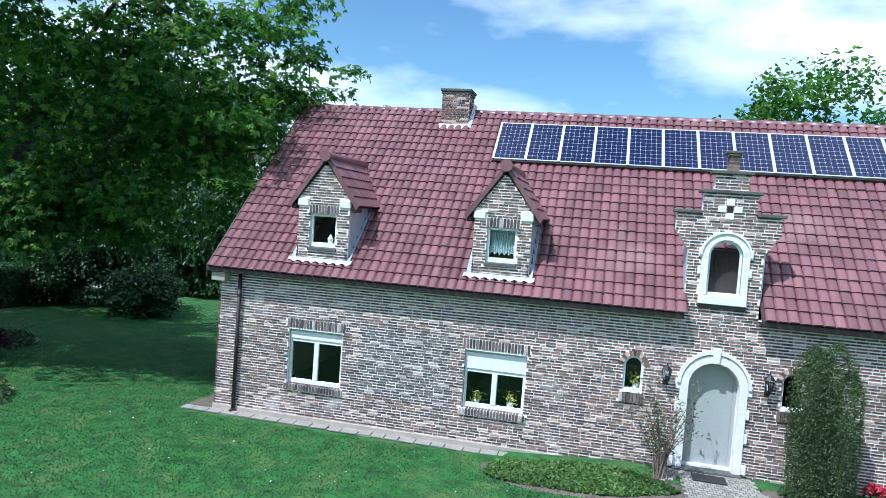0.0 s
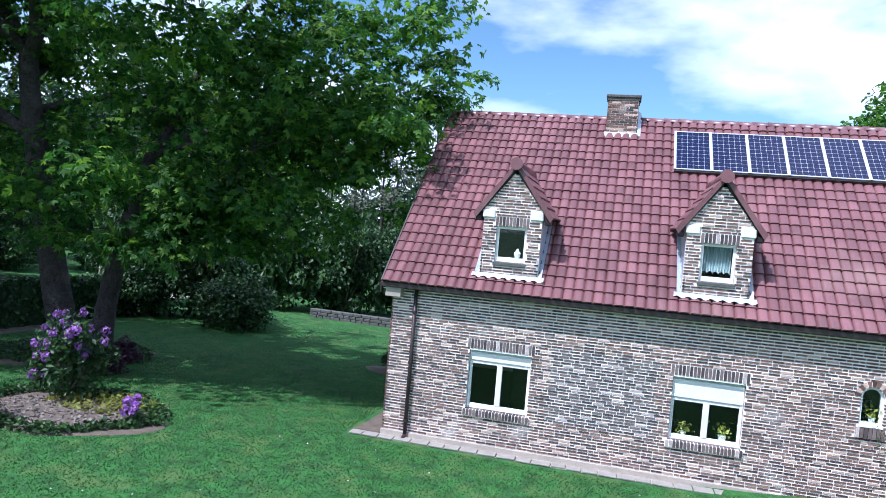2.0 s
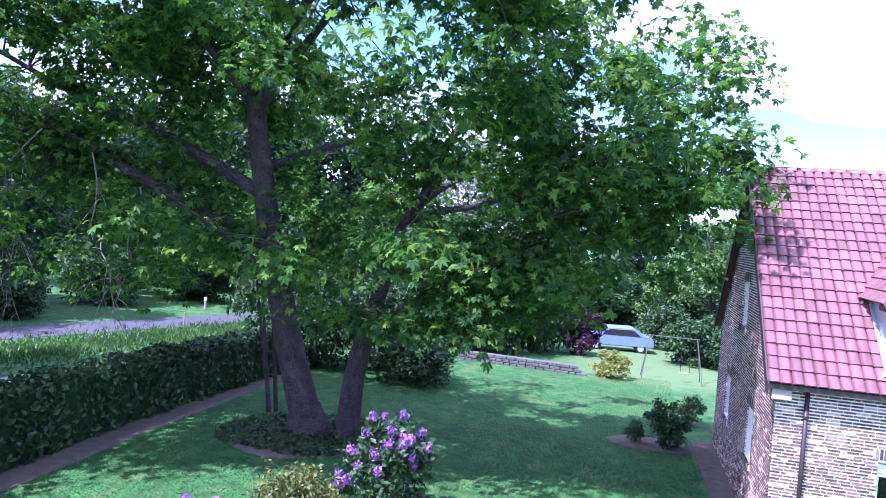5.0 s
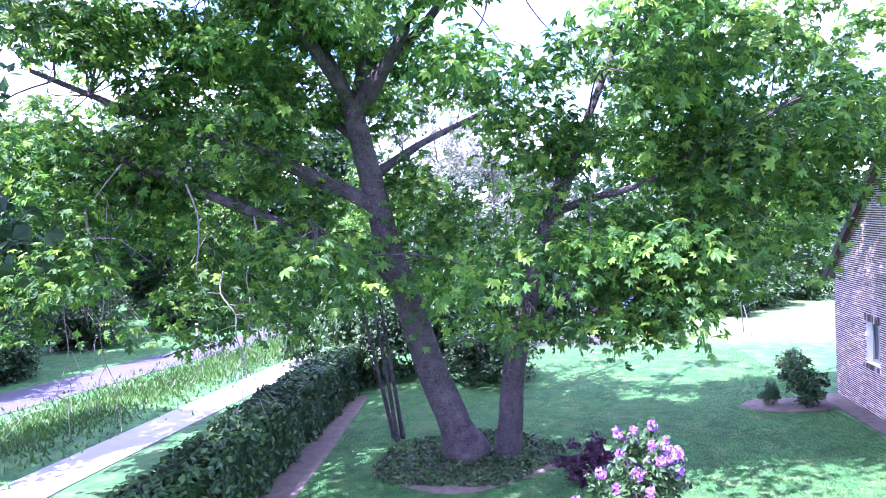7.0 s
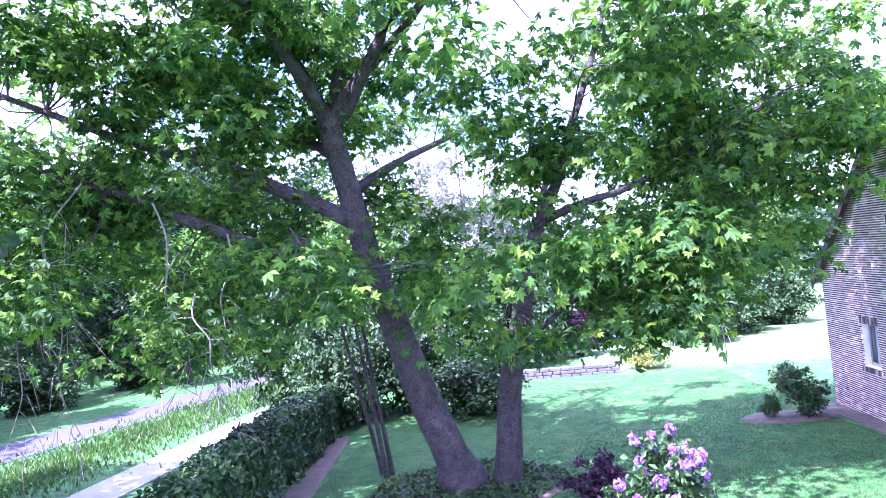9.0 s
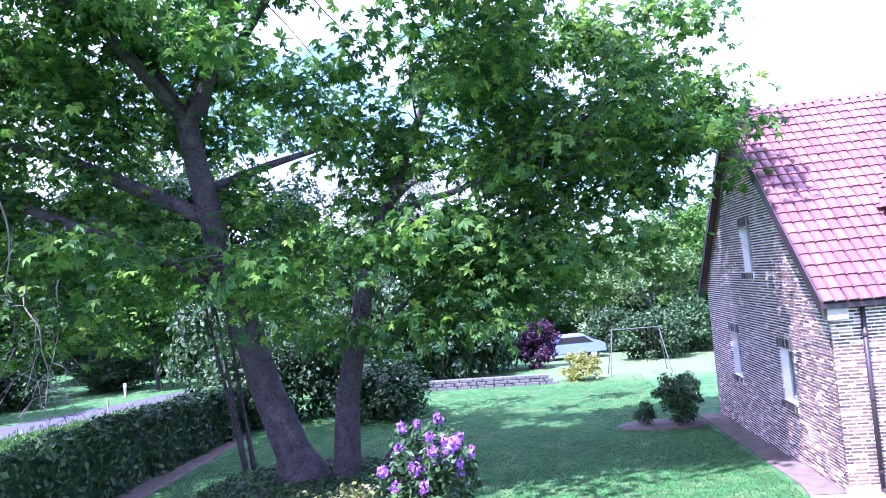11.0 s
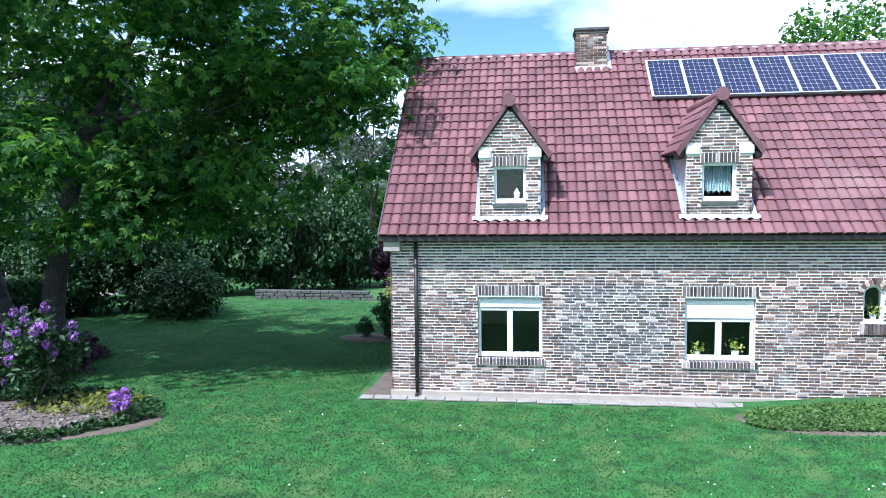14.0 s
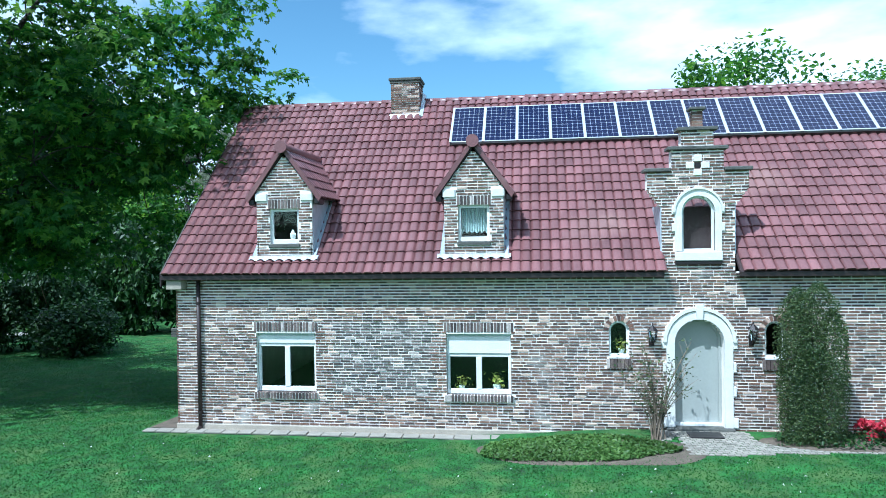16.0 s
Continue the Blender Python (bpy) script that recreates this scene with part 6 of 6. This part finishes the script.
def parked_car(x, y, turn):
    t = thing("parked_car", (x, y, ground_z(x, y)), "pale blue parked car beyond the garden shrubs", "car")
    side = [(-2.1, 0.35), (-2.15, 0.75), (-1.9, 0.95), (-1.2, 1.0), (-0.6, 1.45), (0.9, 1.48), (1.6, 1.0), (2.1, 0.9), (2.15, 0.4)]
    bm = prism(nb(), [(a, -0.85, b) for a, b in side], (0, 1.7, 0))
    bmesh.ops.bevel(bm, geom=bm.edges[:], offset=0.05, segments=2, affect="EDGES")
    part("body", bm, M_blue, t)
    for s in (-0.862, 0.842):
        part("side_window", prism(nb(), [(-1.0, s, 1.02), (-0.55, s, 1.38), (0.85, s, 1.40), (1.35, s, 1.02)], (0, 0.02, 0)), M_dark, t)
    part("windscreen", prism(nb(), [(-1.22, -0.7, 1.04), (-1.22, 0.7, 1.04), (-0.68, 0.65, 1.43), (-0.68, -0.65, 1.43)], (-0.03, 0, 0.02)), M_dark, t)
    for wx in (-1.35, 1.35):
        for wy in (-0.80, 0.62):
            w = part("wheel", rod(nb(), (wx, wy, 0.32), (wx, wy + 0.18, 0.32), 0.32, seg=18), M_dark, t)
            part("rim", rod(nb(), (wx, wy - 0.01, 0.32), (wx, wy + 0.19, 0.32), 0.19, seg=14), M_frame, w)
    t.rotation_euler = (0, 0, radians(turn))
    return t


parked_car(-3.4, 30.5, 8)
post = thing("marker_post", (-30.5, 26.5, ground_z(-30.5, 26.5)), "short white-topped marker post beside the lane", "post", "posts beside the lane")
part("shaft", box(nb(), (-0.07, -0.07, 0), (0.07, 0.07, 0.6), 0.01), M_wood, post)
part("cap", box(nb(), (-0.075, -0.075, 0.6), (0.075, 0.075, 0.85), 0.01), M_white, post)
for x, y in ((-25.8, 18.0), (-25.0, 24.0), (-24.6, 30.0)):
    st = thing("verge_stake", (x, y, ground_z(x, y)), "thin dark stake in the grass verge", "stake", "stakes in the verge")
    part("shaft", rod(nb(), (0, 0, -0.1), (0, 0, 0.75), 0.04, seg=7), M_wood, st)

# ---------------------------------------------------------------- bricks of the front wall, tiles of the roof
near_b = [b for b in FB if 3.25 < b[0] < 5.30 and 0.75 < b[4] < 2.2]
far_b = [b for b in FB if not (3.25 < b[0] < 5.30 and 0.75 < b[4] < 2.2)]
part("bricks", boxes_mesh("bricks", far_b, M_brick), None, wall_front)["kind"] = "stuff"
shared = {}
for x0, x1, y0, y1, z0, z1 in near_b[:300]:
    key = round((x1 - x0) * 100)
    if key not in shared:
        w = key / 200
        shared[key] = boxes_mesh("brick", [(-w, w, -0.010, 0.03, -0.0165, 0.0165)], M_brick_piece)
    o = part("brick", shared[key], None, wall_front)
    o.location = ((x0 + x1) / 2, y0 + 0.010, (z0 + z1) / 2)
if near_b[300:]:
    part("bricks", boxes_mesh("bricks", near_b[300:], M_brick), None, wall_front)["kind"] = "stuff"
for x, s in NEAR_TILES:
    o = part("roof_tile", tile_mesh, None, roof)
    m = TILE_R.copy()
    m.translation = Vector((x, EAVE_Y, EAVE_Z)) + UP * s + Vector(rng.normal(0, 0.0025, 3))
    o.matrix_local = m
